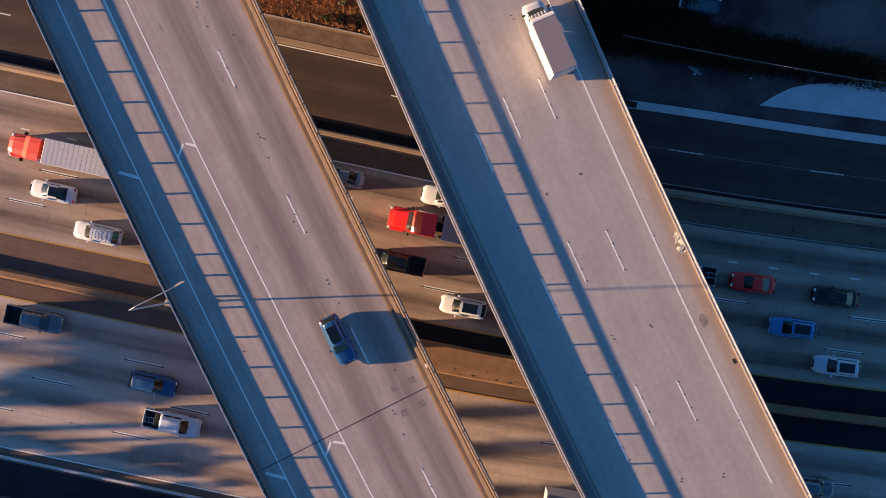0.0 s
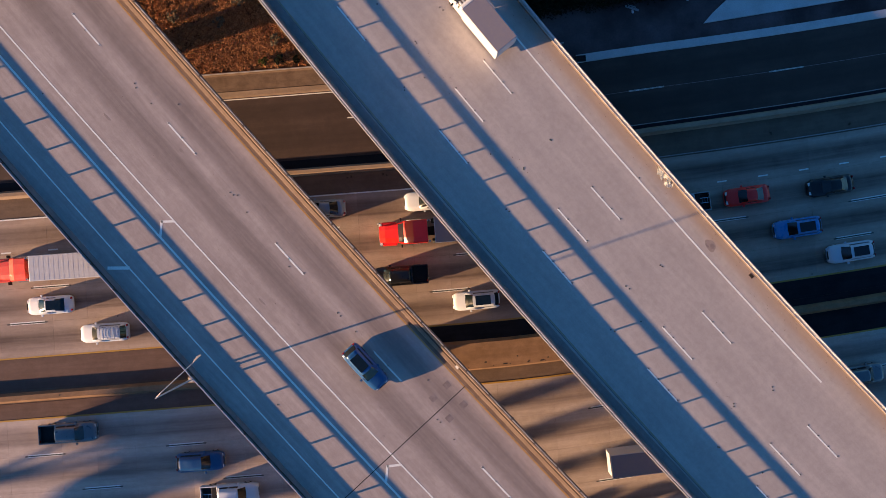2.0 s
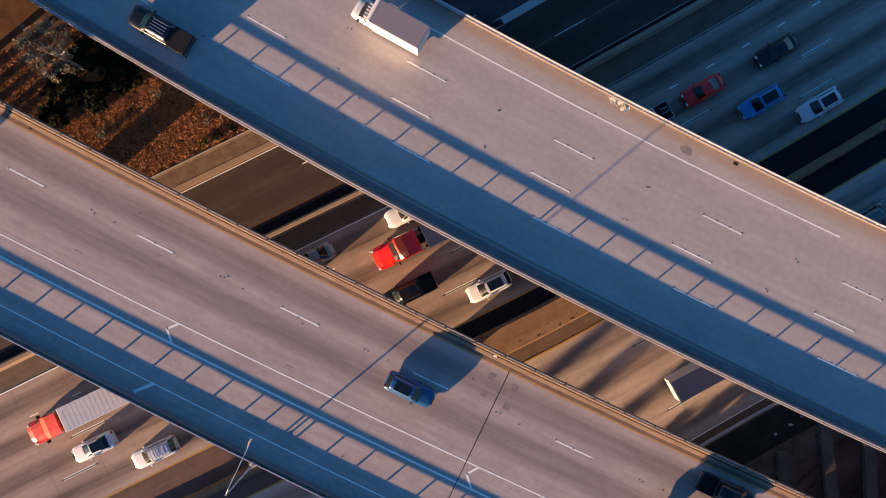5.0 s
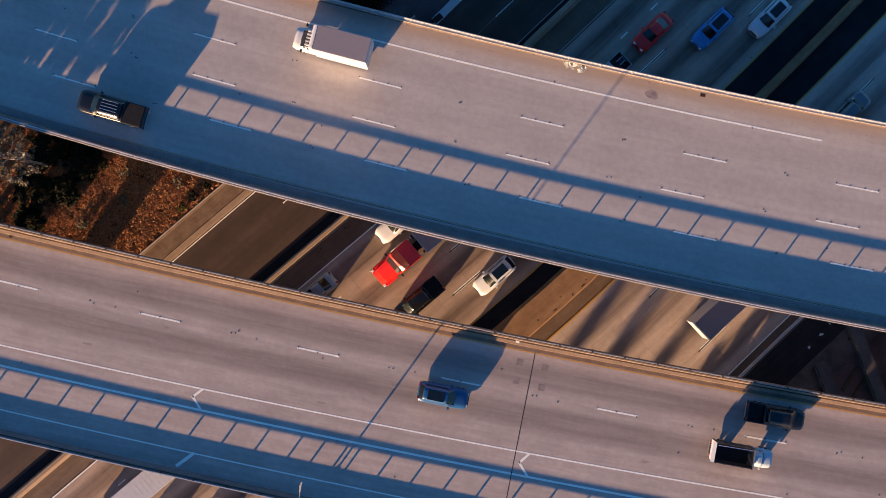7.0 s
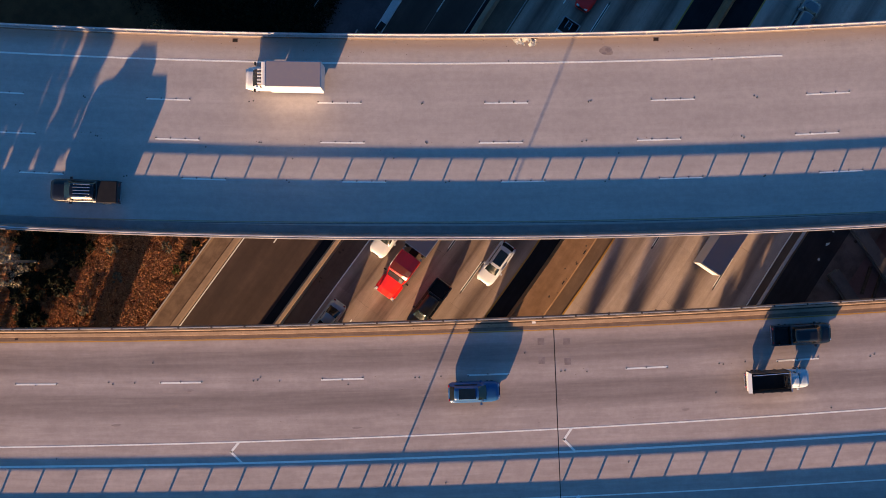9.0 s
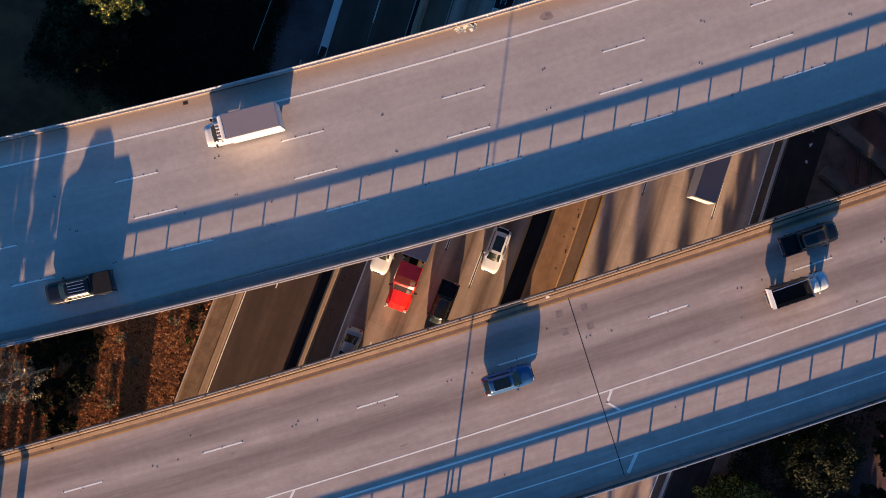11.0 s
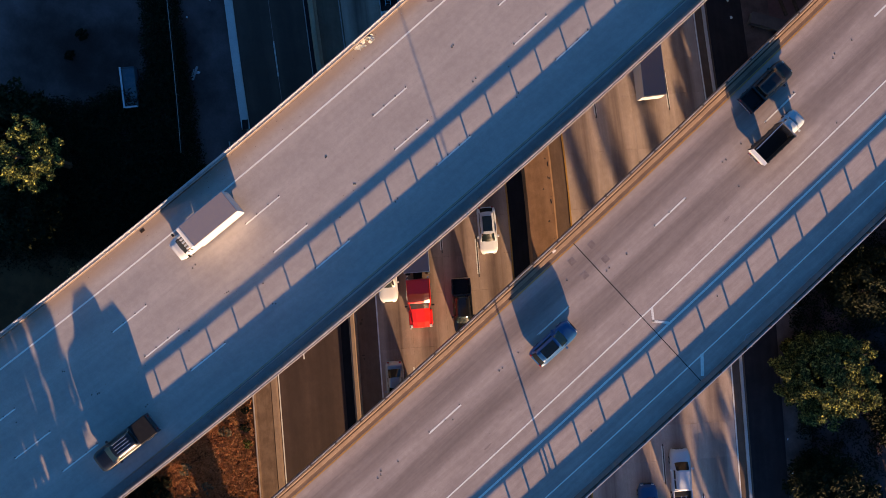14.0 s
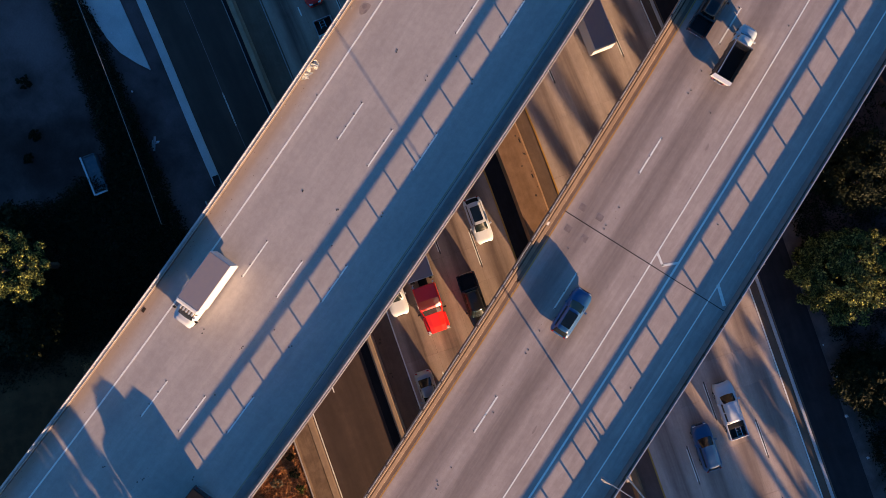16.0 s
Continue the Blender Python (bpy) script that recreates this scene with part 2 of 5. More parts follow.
def tube(bm, a, b, r0, r1=None, sides=10):
    r1 = r0 if r1 is None else r1
    a, b = Vector(a), Vector(b)
    turn = (b - a).to_track_quat("Z", "Y").to_matrix()
    rings = []
    for c, r in ((a, r0), (b, r1)):
        rings.append([bm.verts.new(c + turn @ Vector((r * math.cos(k * 2 * math.pi / sides), r * math.sin(k * 2 * math.pi / sides), 0))) for k in range(sides)])
    for k in range(sides):
        j = (k + 1) % sides
        bm.faces.new((rings[0][k], rings[0][j], rings[1][j], rings[1][k]))
    bm.faces.new(rings[0][::-1])
    bm.faces.new(rings[1])
    return bm


def loft(bm, rings):
    rows = [[bm.verts.new(p) for p in ring] for ring in rings]
    for a, b in zip(rows, rows[1:]):
        for k in range(len(a)):
            j = (k + 1) % len(a)
            bm.faces.new((a[k], a[j], b[j], b[k]))
    bm.faces.new(rows[0][::-1])
    bm.faces.new(rows[-1])
    return bm


# ---- plan of the place ----
class Arc:
    """A curved viaduct: s metres along it, r metres from the centre of its curve."""

    def __init__(self, cx, cy, ref, z, grow=1.0):
        self.c, self.ref, self.z, self.grow = (cx, cy), ref, z, grow
        self.a0 = math.atan2(-cy, -cx)

    def at(self, s, r, z=0.0):
        a = self.a0 + s / self.ref
        x, y = self.c[0] + r * math.cos(a), self.c[1] + r * math.sin(a)
        return (0.8 + (x - 0.8) * self.grow, -0.3 + (y + 0.3) * self.grow, self.z + z)

    def heading(self, s):
        return math.degrees(self.a0 + s / self.ref + math.pi / 2)


V1 = Arc(1083.61, 862.51, 1400.0, 7.8, 0.98362)      # lower viaduct
V2 = Arc(573.35, 426.25, 705.0, 9.8, 1.0526)       # upper viaduct


def bend(x):
    """How far the freeway has swung to +y at x."""
    q = min(max((x - 6.0) / 18.0, 0.0), 1.0)
    return 0.0009 * max(0.0, x + 8) ** 2 + 0.008 * min(0.0, x + 8) + 0.45 * q * q * (3 - 2 * q)


def sweep(name, arc, prof, s0, s1, step, material, parent=None, closed=True, label=""):
    """A profile of (r, z) carried along a viaduct."""
    n = max(1, round((s1 - s0) / step))
    vs, fs, uv = [], [], []
    k = len(prof)
    for i in range(n + 1):
        s = s0 + (s1 - s0) * i / n
        for r, z in prof:
            vs.append(arc.at(s, r, z))
            uv.append((s, r))
    for i in range(n):
        for j in range(k if closed else k - 1):
            q = (j + 1) % k
            fs.append((i * k + j, i * k + q, (i + 1) * k + q, (i + 1) * k + j))
    if closed:
        fs += [tuple(range(k))[::-1], tuple(n * k + j for j in range(k))]
    return raw(name, vs, fs, material, parent, uv, label)


def strip(name, arc, s0, s1, r, w, material, parent, dr=0.0, lift=0.006, step=3.0, label="", bow=(0.0, 0.0)):
    """A painted line on a viaduct; dr: how much r changes for each metre; bow: (middle, strength) of a slow outward sweep."""
    n = max(1, round((s1 - s0) / step))
    vs, fs = [], []
    for i in range(n + 1):
        s = s0 + (s1 - s0) * i / n
        for h, z in ((-w / 2, 0.001), (-w / 2, lift), (w / 2, lift), (w / 2, 0.001)):
            vs.append(arc.at(s, r + dr * s + bow[1] * (s - bow[0]) ** 2 + h, z))
    for i in range(n):
        for j in range(3):
            fs.append((i * 4 + j, i * 4 + j + 1, i * 4 + j + 5, i * 4 + j + 4))
    return raw(name, vs, fs, material, parent, label=label)


def lane_band(name, x0, x1, y0, y1, z, material, parent=None, step=4.0, thick=0.12, follow=1.0, label=""):
    """A slab of road between the base lines y0 and y1, swinging with the freeway."""
    n = max(1, round((x1 - x0) / step))
    vs, fs, uv = [], [], []
    for i in range(n + 1):
        x = x0 + (x1 - x0) * i / n
        for y, h in ((y0, z - thick), (y0, z), (y1, z), (y1, z - thick)):
            vs.append((x, y + follow * bend(x), h))
            uv.append((x, y))
    for i in range(n):
        for j in range(3):
            fs.append((i * 4 + j, (i + 1) * 4 + j, (i + 1) * 4 + j + 1, i * 4 + j + 1))
    fs += [(0, 1, 2, 3), tuple(n * 4 + j for j in (3, 2, 1, 0))]
    return raw(name, vs, fs, material, parent, uv, label)


def lane_wall(name, x0, x1, prof, material, parent=None, step=4.0, label="", drift=0.0):
    """A barrier of profile (y, z) along the freeway; drift: how far it steps over to +y beyond the viaducts."""
    n = max(1, round((x1 - x0) / step))
    k = len(prof)
    vs, fs, uv = [], [], []
    for i in range(n + 1):
        x = x0 + (x1 - x0) * i / n
        q = min(max((x - 8.0) / 14.0, 0.0), 1.0)
        over = drift * q * q * (3 - 2 * q)
        for y, z in prof:
            vs.append((x, y + over + bend(x), z))
            uv.append((x, y + z))
    for i in range(n):
        for j in range(k):
            q = (j + 1) % k
            fs.append((i * k + j, (i + 1) * k + j, (i + 1) * k + q, i * k + q))
    fs += [tuple(range(k)), tuple(n * k + j for j in reversed(range(k)))]
    return raw(name, vs, fs, material, parent, uv, label)


# ---- the ground: one sheet to the horizon ----
def make_ground():
    ticks = [-2000, -900, -400, -200] + list(range(-120, 121, 8)) + [200, 400, 900, 2000]
    vs = [(x, y, -0.35 + 0.12 * noise.noise(Vector((x * 0.05, y * 0.05, 0)))) for y in ticks for x in ticks]
    n = len(ticks)
    fs = [(j * n + i, j * n + i + 1, (j + 1) * n + i + 1, (j + 1) * n + i) for j in range(n - 1) for i in range(n - 1)]
    return tagged(raw("ground", vs, fs, M_EARTH), "bare dry brown earth reaching the horizon", "ground", kind="structure")


make_ground()
XA, XB = -150.0, 150.0
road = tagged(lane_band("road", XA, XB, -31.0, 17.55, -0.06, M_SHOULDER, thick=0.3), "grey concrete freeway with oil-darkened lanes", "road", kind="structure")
ramp_road = tagged(lane_band("ramp_road", XA, XB, 10.3, 17.55, 0.0, M_RAMP, thick=0.05), "dark asphalt slip road beside the freeway", "road", kind="structure")
tagged(lane_band("service_strip", XA, XB, -34.6, -31.0, -0.12, M_STRIP, thick=0.2), "dark asphalt strip below the freeway verge", "road", kind="structure")
tagged(lane_band("verge", XA, XB, -37.4, -34.6, -0.16, M_DIRT, thick=0.2), "grey bare dirt verge below the freeway", "verge", kind="structure")
# near-black strip in place of the shadow beside the median
tagged(lane_band("median_strip", -22, XB, -9.95, -8.02, -0.03, M_ASPHALT_SHADE, thick=0.05), "asphalt strip beside the median, coloured near black for shade", "road", kind="structure")
tagged(lane_band("median_strip", XA, -22.01, -11.2, -8.02, -0.03, M_BROWNTOP, thick=0.05), "brown worn asphalt shoulder beside the median", "road", kind="structure")
tagged(lane_band("median_strip", XA, -22.01, -14.2, -12.6, -0.03, M_BROWNTOP, thick=0.05), "brown worn asphalt shoulder beside the median", "road", kind="structure")
# painted shadow of the slip-road barrier
tagged(lane_band("barrier_strip", XA, XB, 9.35, 10.3, -0.03, M_ASPHALT_SHADE, thick=0.05), "near-black strip painted as the shadow of the barrier", "road", kind="structure")
# asphalt both sides of the narrow barrier, its colour darkened for shade
tagged(lane_band("median_strip", 24, XB, -14.2, -9.96, -0.03, M_ASPHALT_SHADE, thick=0.05), "asphalt strip beside the median, coloured near black for shade", "road", kind="structure")


# kerb and sloping apron between ramp and bank
tagged(lane_wall("kerb", 15.2, XB, [(17.5, -0.3), (17.5, 0.06), (17.62, 0.12), (18.33, 0.16), (18.38, -0.3)], M_SLAB), "pale grey concrete gutter kerb along the slip road", "kerb", kind="structure")
tagged(lane_wall("kerb", XA, 15.19, [(17.2, -0.3), (17.2, 0.10), (17.35, 0.14), (17.85, 0.16), (17.9, -0.3)], M_CURB), "pale concrete kerb along the slip road", "kerb", kind="structure")
tagged(lane_wall("apron", XA, 14, [(17.9, -0.3), (17.9, 0.12), (19.5, 0.22), (19.65, 0.34), (19.8, 0.34), (19.8, -0.3)], M_APRON), "stained concrete apron at the foot of the bank", "pavement", kind="structure")
tagged(lane_wall("apron_lip", XA, 14, [(19.68, 0.2), (19.68, 0.38), (19.70, 0.40), (19.80, 0.40), (19.82, 0.38), (19.82, 0.2)], M_COPING), "thin pale concrete lip at the edge of the apron", "kerb", kind="structure")


def barrier_profile(y, h, top=0.16, foot=0.42):
    return [(y - foot, -0.1), (y - foot, 0.08), (y - 0.22, 0.3), (y - top, h - 0.03), (y - top + 0.04, h), (y + top - 0.04, h), (y + top, h - 0.03), (y + 0.22, 0.3), (y + foot, 0.08), (y + foot, -0.1)]


tagged(lane_wall("ramp_barrier", XA, XB, barrier_profile(9.0, 0.82, 0.2), M_CURB, drift=0.4), "weathered concrete barrier between slip road and freeway", "barrier", kind="structure")
tagged(lane_wall("verge_kerb", XA, XB, [(-30.75, -0.1), (-30.75, 0.10), (-30.72, 0.14), (-30.5, 0.14), (-30.46, 0.10), (-30.46, -0.1)], M_SLAB), "low grey concrete edge kerb", "kerb", kind="structure")


# median: barrier that widens into a raised concrete island between the viaducts
def make_median():
    n = 75
    vs, fs, uv = [], [], []
    for i in range(n + 1):
        x = XA + (XB - XA) * i / n
        w = min(max((x + 26) / 14, 0.0), 1.0)
        w = min(w, max(0.0, min(1.0, (32 - x) / 10)))
        w = w * w * (3 - 2 * w)
        side = 0.8 * min(max((x - 12) / 20, 0.0), 1.0)
        yb, yt = -12.15 + side - (0.35 + side) * w, -11.65 + side + (1.75 - side) * w
        h = 0.85 + 0.35 * w
        for y, z in ((yb - 0.3, -0.2), (yb - 0.3, 0.1), (yb, h), (yt, h), (yt + 0.2, 0.1), (yt + 0.2, -0.2)):
            vs.append((x, y + bend(x), z))
            uv.append((x, y))
    for i in range(n):
        for j in range(6):
            q = (j + 1) % 6
            fs.append((i * 6 + j, (i + 1) * 6 + j, (i + 1) * 6 + q, i * 6 + q))
    fs += [tuple(range(6)), tuple(n * 6 + j for j in reversed(range(6)))]
    return tagged(raw("median_barrier", vs, fs, M_MEDIAN, None, uv), "sandy concrete median barrier, widening to a raised island", "barrier", kind="structure")


make_median()


# lines of the freeway
def road_line(x0, x1, y, w, material, z=-0.055, name="edge_line"):
    return lane_band(name, x0, x1, y - w / 2, y + w / 2, z + 0.062, material, road, thick=0.004)


for y, m, w in ((6.45, M_WHITE, 0.14), (-7.9, M_YELLOW, 0.16), (-14.3, M_YELLOW, 0.16), (-29.6, M_WHITE, 0.15)):
    road_line(-110, 110 if y != 6.45 else 12, y, w, m)
road_line(-110, 12, 17.05, 0.11, M_WHITE)
road_line(12, 110, 6.64, 0.11, M_WORN)
road_line(12, 110, 10.25, 0.10, M_WORN)
road_line(12, 110, 13.83, 0.05, M_PATCH, name="joint_line")
for y, first, slip in ((-0.72, -42.5, -2.7), (-4.33, -45.2, -1.8), (-18.1, -44.3, -1.0), (-21.9, -38.6, -1.0), (-25.7, -44.0, -1.0)):
    for k in range(-3, 11):
        x = first + 14.63 * k
        x += slip if x > 22 else 0.0
        road_line(x, x + 3.66, y + 0.07, 0.10, M_WHITE, name="dash")
        road_line(x - 0.3, x + 3.9, y - 0.04, 0.12, M_DOT, name="contrast_dash")
        road_line(x, x + 3.66, y - 0.13, 0.05, M_WHITE, name="dash")
for k in range(-4, 12):
    for o in (0, 4.9, 9.8):
        x = -45.6 + 14.63 * k + o
        x += 1.4 - 0.13 * (x - 27) if x > 24 else 0.0
        road_line(x, x + 1.0, 3.05 if x < 20 else 3.27, 0.14, M_WHITE, name="dash")
for k in range(-6, 8):
    x = 20.4 + 14.63 * k
    road_line(x, x + 3.66, 14.28 if x < 12 else 13.83, 0.12, M_WHITE, name="dash")


# ---- viaducts ----
S0, S1 = -150.0, 150.0


def viaduct(name, arc, r_in, r_out, deck_m, wall_m, label, in_prof, out_prof, posts_in, posts_out, rail_lo, rail_hi, top_in, top_out, in_rail_dark, columns, depth):
    top = tagged(new(name), label, "viaduct", kind="structure")
    top.empty_display_size = 0.5
    w = r_out - r_in
    deck = sweep("deck", arc, [(r_in, 0.0), (r_out, 0.0), (r_out, -0.28), (r_out - 2.2, -0.5), (r_in + 2.2, -0.5), (r_in, -0.28)], S0, S1, 3.0, deck_m, top, label="worn grey-pink concrete deck")
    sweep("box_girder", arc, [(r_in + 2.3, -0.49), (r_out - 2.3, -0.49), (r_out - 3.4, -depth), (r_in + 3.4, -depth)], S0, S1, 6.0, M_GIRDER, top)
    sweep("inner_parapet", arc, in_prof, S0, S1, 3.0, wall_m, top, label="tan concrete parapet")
    sweep("outer_parapet", arc, out_prof, S0, S1, 3.0, M_OUTER, top, label="grey concrete parapet")
    for r, z, m in ((r_in + 0.20, top_in, M_COPING), (r_out - 0.06, top_out, M_COPING)):
        if m and (not in_rail_dark):
            sweep("coping", arc, [(r - 0.05, z - 0.06), (r - 0.05, z + 0.004), (r - 0.035, z + 0.014), (r + 0.035, z + 0.014), (r + 0.05, z + 0.004), (r + 0.05, z - 0.06)], S0, S1, 3.0, m, top, label="pale concrete coping")
    # railings: a beam on short posts
    for r, base, dark in ((r_in + (0.06 if in_rail_dark else 0.08), top_in, in_rail_dark), (r_out - (0.14 if in_rail_dark else 0.22), top_out, False)):
        m = M_STEEL if dark else M_RAIL
        w = 0.72 if dark else (0.62 if in_rail_dark else 0.6)
        sweep("rail", arc, [(r - 0.07 * w, rail_lo), (r + 0.07 * w, rail_lo), (r + 0.085 * w, (rail_lo + rail_hi) / 2), (r + 0.06 * w, rail_hi), (r - 0.06 * w, rail_hi), (r - 0.085 * w, (rail_lo + rail_hi) / 2)], S0, S1, 3.0, m, top, label="steel rail")
        pw = 0.08 if in_rail_dark else (0.06 if base == top_out else 0.03)
        bm = boxed(-pw, pw, -0.06, 0.06, base - 0.02, rail_lo + 0.02)
        if in_rail_dark:
            box(bm, -pw * 1.6, pw * 1.6, -0.09, 0.09, base - 0.02, base + 0.03)
        box(bm, -pw, pw, -0.10 if dark else -0.05, 0.10 if dark else 0.05, rail_lo - 0.03, rail_hi + (0.02 if dark else -0.006))
        first = part("post", bm, M_DARKSTEEL if in_rail_dark else M_STEEL, top)
        mesh = first.data
        for k, s in enumerate(posts_in if r < (r_in + r_out) / 2 else posts_out):
            ob = first if k == 0 else new("post", mesh)
            ob.parent = top
            ob.matrix_basis = Matrix.Translation(arc.at(s, r)) @ pose(0, 0, 0, 0, 0, arc.heading(s))
    if not in_rail_dark:
        for a, b in ((-0.10, 0.01), (0.035, 0.135)):
            sweep("coping", arc, [(r_in + a, 0.40), (r_in + a, 0.51), (r_in + b, 0.51), (r_in + b, 0.40)], S0, S1, 3.0, M_COPING, top, label="pale concrete coping")
        sweep("rail", arc, [(r_in + 0.05, 0.78), (r_in + 0.11, 0.78), (r_in + 0.11, 0.86), (r_in + 0.05, 0.86)], S0, S1, 3.0, M_RAIL, top, label="lower steel rail")
    # columns down to the ground
    for s in columns:
        x, y, _ = arc.at(s, (r_in + r_out) / 2)
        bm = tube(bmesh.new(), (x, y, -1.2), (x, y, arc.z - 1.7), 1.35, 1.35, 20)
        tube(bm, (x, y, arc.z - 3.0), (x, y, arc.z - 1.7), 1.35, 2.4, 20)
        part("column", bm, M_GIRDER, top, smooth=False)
    return top, deck


def evenly(first, gap, lo=-78.0, hi=78.0):
    """Places along a viaduct, one each gap through first, between lo and hi."""
    return [first + gap * k for k in range(math.ceil((lo - first) / gap), math.floor((hi - first) / gap) + 1)]


IN1, OUT1, IN2, OUT2 = 1391.0, 1410.8, 695.22, 712.95
viaduct_low, deck_low = viaduct(
    "viaduct_low", V1, IN1, OUT1, M_DECK1, M_BARRIER, "lower curved concrete viaduct with shaded outer lane",
    [(IN1, -0.28), (IN1, 0.70), (IN1 + 0.04, 0.74), (IN1 + 0.34, 0.74), (IN1 + 0.39, 0.69), (IN1 + 0.42, 0.32), (IN1 + 0.88, 0.27), (IN1 + 0.92, 0.0)],
    [(OUT1, -0.28), (OUT1 - 0.62, 0.0), (OUT1 - 0.5, 0.14), (OUT1 - 0.36, 0.47), (OUT1 - 0.32, 0.52), (OUT1 - 0.04, 0.52), (OUT1, 0.48)],
    evenly(0.6, 3.15), evenly(-11.69, 3.197, hi=-11.0) + [-9.49, -7.28, -6.10] + evenly(-2.97, 3.19, lo=-3.5), 0.875, 1.04, 0.74, 0.52, True, (-80, -39.15, 2.5, 43, 84), 2.1)
viaduct_high, deck_high = viaduct(
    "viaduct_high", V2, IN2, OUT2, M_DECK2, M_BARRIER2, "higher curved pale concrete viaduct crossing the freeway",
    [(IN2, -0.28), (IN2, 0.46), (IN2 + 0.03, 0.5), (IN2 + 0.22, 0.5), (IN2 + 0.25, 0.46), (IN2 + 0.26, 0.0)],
    [(OUT2, -0.28), (OUT2 - 0.56, 0.0), (OUT2 - 0.55, 0.16), (OUT2 - 0.38, 0.70), (OUT2 - 0.34, 0.75), (OUT2 - 0.04, 0.75), (OUT2, 0.71)],
    evenly(1.58, 2.848), evenly(1.58, 2.848), 1.06, 1.21, 0.50, 0.75, False, (-80, -42, 19, 58, 96), 2.7)

sweep("dirt_line", V1, [(IN1 + 0.44, 0.30), (IN1 + 0.44, 0.325), (IN1 + 0.57, 0.315), (IN1 + 0.57, 0.28)], S0, S1, 3.0, M_DARKBROWN, viaduct_low, label="dark line in the kerb corner")
sweep("dirt_line", V1, [(IN1 + 0.155, 0.735), (IN1 + 0.155, 0.744), (IN1 + 0.225, 0.744), (IN1 + 0.225, 0.735)], S0, S1, 3.0, M_DARKBROWN, viaduct_low, label="dark line along the parapet top")
sweep("coping", V1, [(OUT1 - 0.055, 0.45), (OUT1 - 0.055, 0.565), (OUT1 - 0.045, 0.575), (OUT1 + 0.005, 0.575), (OUT1 + 0.015, 0.565), (OUT1 + 0.015, 0.45)], S0, S1, 3.0, M_COPING, viaduct_low, label="pale raised lip of the parapet")
sweep("dirt_line", V1, [(OUT1 - 0.30, 0.51), (OUT1 - 0.30, 0.524), (OUT1 - 0.20, 0.524), (OUT1 - 0.20, 0.51)], S0, S1, 3.0, M_DARKBROWN, viaduct_low, label="dark line along the parapet top")
# markings of the lower viaduct
strip("edge_line", V1, -120, 120, 1392.36, 0.11, M_YELLOW, deck_low, label="yellow edge line")
strip("edge_line", V1, -120, 120, 1402.0, 0.14, M_WHITE, deck_low, dr=-0.0100)
strip("edge_line", V1, -120, 120, 1404.15, 0.2, M_WHITE, deck_low, dr=-0.0035)
strip("edge_line", V1, -120, 120, 1408.4, 0.13, M_WHITE, deck_low)
for s in (-98.6, -84.0, -69.6, -55.2, -40.7, -26.8, -11.3, 2.7, 17.9, 32.4, 47.0, 61.6, 76.2, 90.8):
    strip("dash", V1, s, s + 4.1, 1396.42, 0.16, M_WHITE, deck_low)


def slash(arc, a, b, w, material, deck):
    """A painted bar between two points (s, r)."""
    p, q = Vector(arc.at(a[0], a[1], 0.0)), Vector(arc.at(b[0], b[1], 0.0))
    d = (q - p).normalized()
    n = Vector((-d.y, d.x, 0)) * w / 2
    vs = [v + Vector((0, 0, z)) for z in (0.001, 0.008) for v in (p - n, q - n, q + n, p + n)]
    return raw("chevron_bar", vs, [(4, 5, 6, 7), (0, 1, 5, 4), (1, 2, 6, 5), (2, 3, 7, 6), (3, 0, 4, 7)], material, deck)


for k in range(-3, 4):
    o = 31.8 * k
    slash(V1, (-19.3 + o, 1402.2 - 0.0100 * o), (-20.1 + o, 1403.15 - 0.006 * o), 0.22, M_WHITE, deck_low)
    slash(V1, (-20.15 + o, 1403.05 - 0.006 * o), (-19.1 + o, 1404.15 - 0.0035 * o), 0.22, M_WHITE, deck_low)
    slash(V1, (-20.2 + o, 1409.95), (-18.8 + o, 1408.35), 0.3, M_WHITE, deck_low)
sweep("expansion_joint", V1, [(IN1 + 1.3, 0.001), (IN1 + 1.3, 0.007), (OUT1 - 0.65, 0.007), (OUT1 - 0.65, 0.001)], 11.14, 11.215, 0.075, M_TAR, deck_low, label="black rubber expansion joint")
for s, r in ((9.91, 1393.47), (9.92, 1395.28), (12.37, 1393.58), (12.41, 1395.47)):
    sweep("repair_patch", V1, [(r - 0.32, 0.001), (r - 0.32, 0.005), (r + 0.32, 0.005), (r + 0.32, 0.001)], s - 0.32, s + 0.32, 0.64, M_PATCH, deck_low, label="small dark square repair patch")

# markings of the upper viaduct
strip("edge_line", V2, -60, 60, 711.37, 0.10, M_FADED, deck_high, label="faded yellow edge line", bow=(8.0, 0.00022))
sweep("gutter_kerb", V2, [(OUT2 - 0.57, 0.001), (OUT2 - 0.57, 0.13), (OUT2 - 1.2, 0.10), (OUT2 - 1.24, 0.001)], S0, S1, 3.0, M_GUTTER, viaduct_high, label="dark grimy gutter kerb")
strip("grime_line", V2, -60, 60, 711.49, 0.07, M_GRIME, deck_high, label="dark grime beside the edge line", bow=(8.0, 0.00022))
sweep("gutter", V1, [(IN1 + 1.26, 0.001), (IN1 + 1.25, 0.030), (IN1 + 0.90, 0.034), (IN1 + 0.90, 0.001)], S0, S1, 3.0, M_GUTTER2, viaduct_low, label="brown dusty kerb ledge")
strip("edge_line", V2, -120, 30.7, 697.56, 0.15, M_WHITE, deck_high)
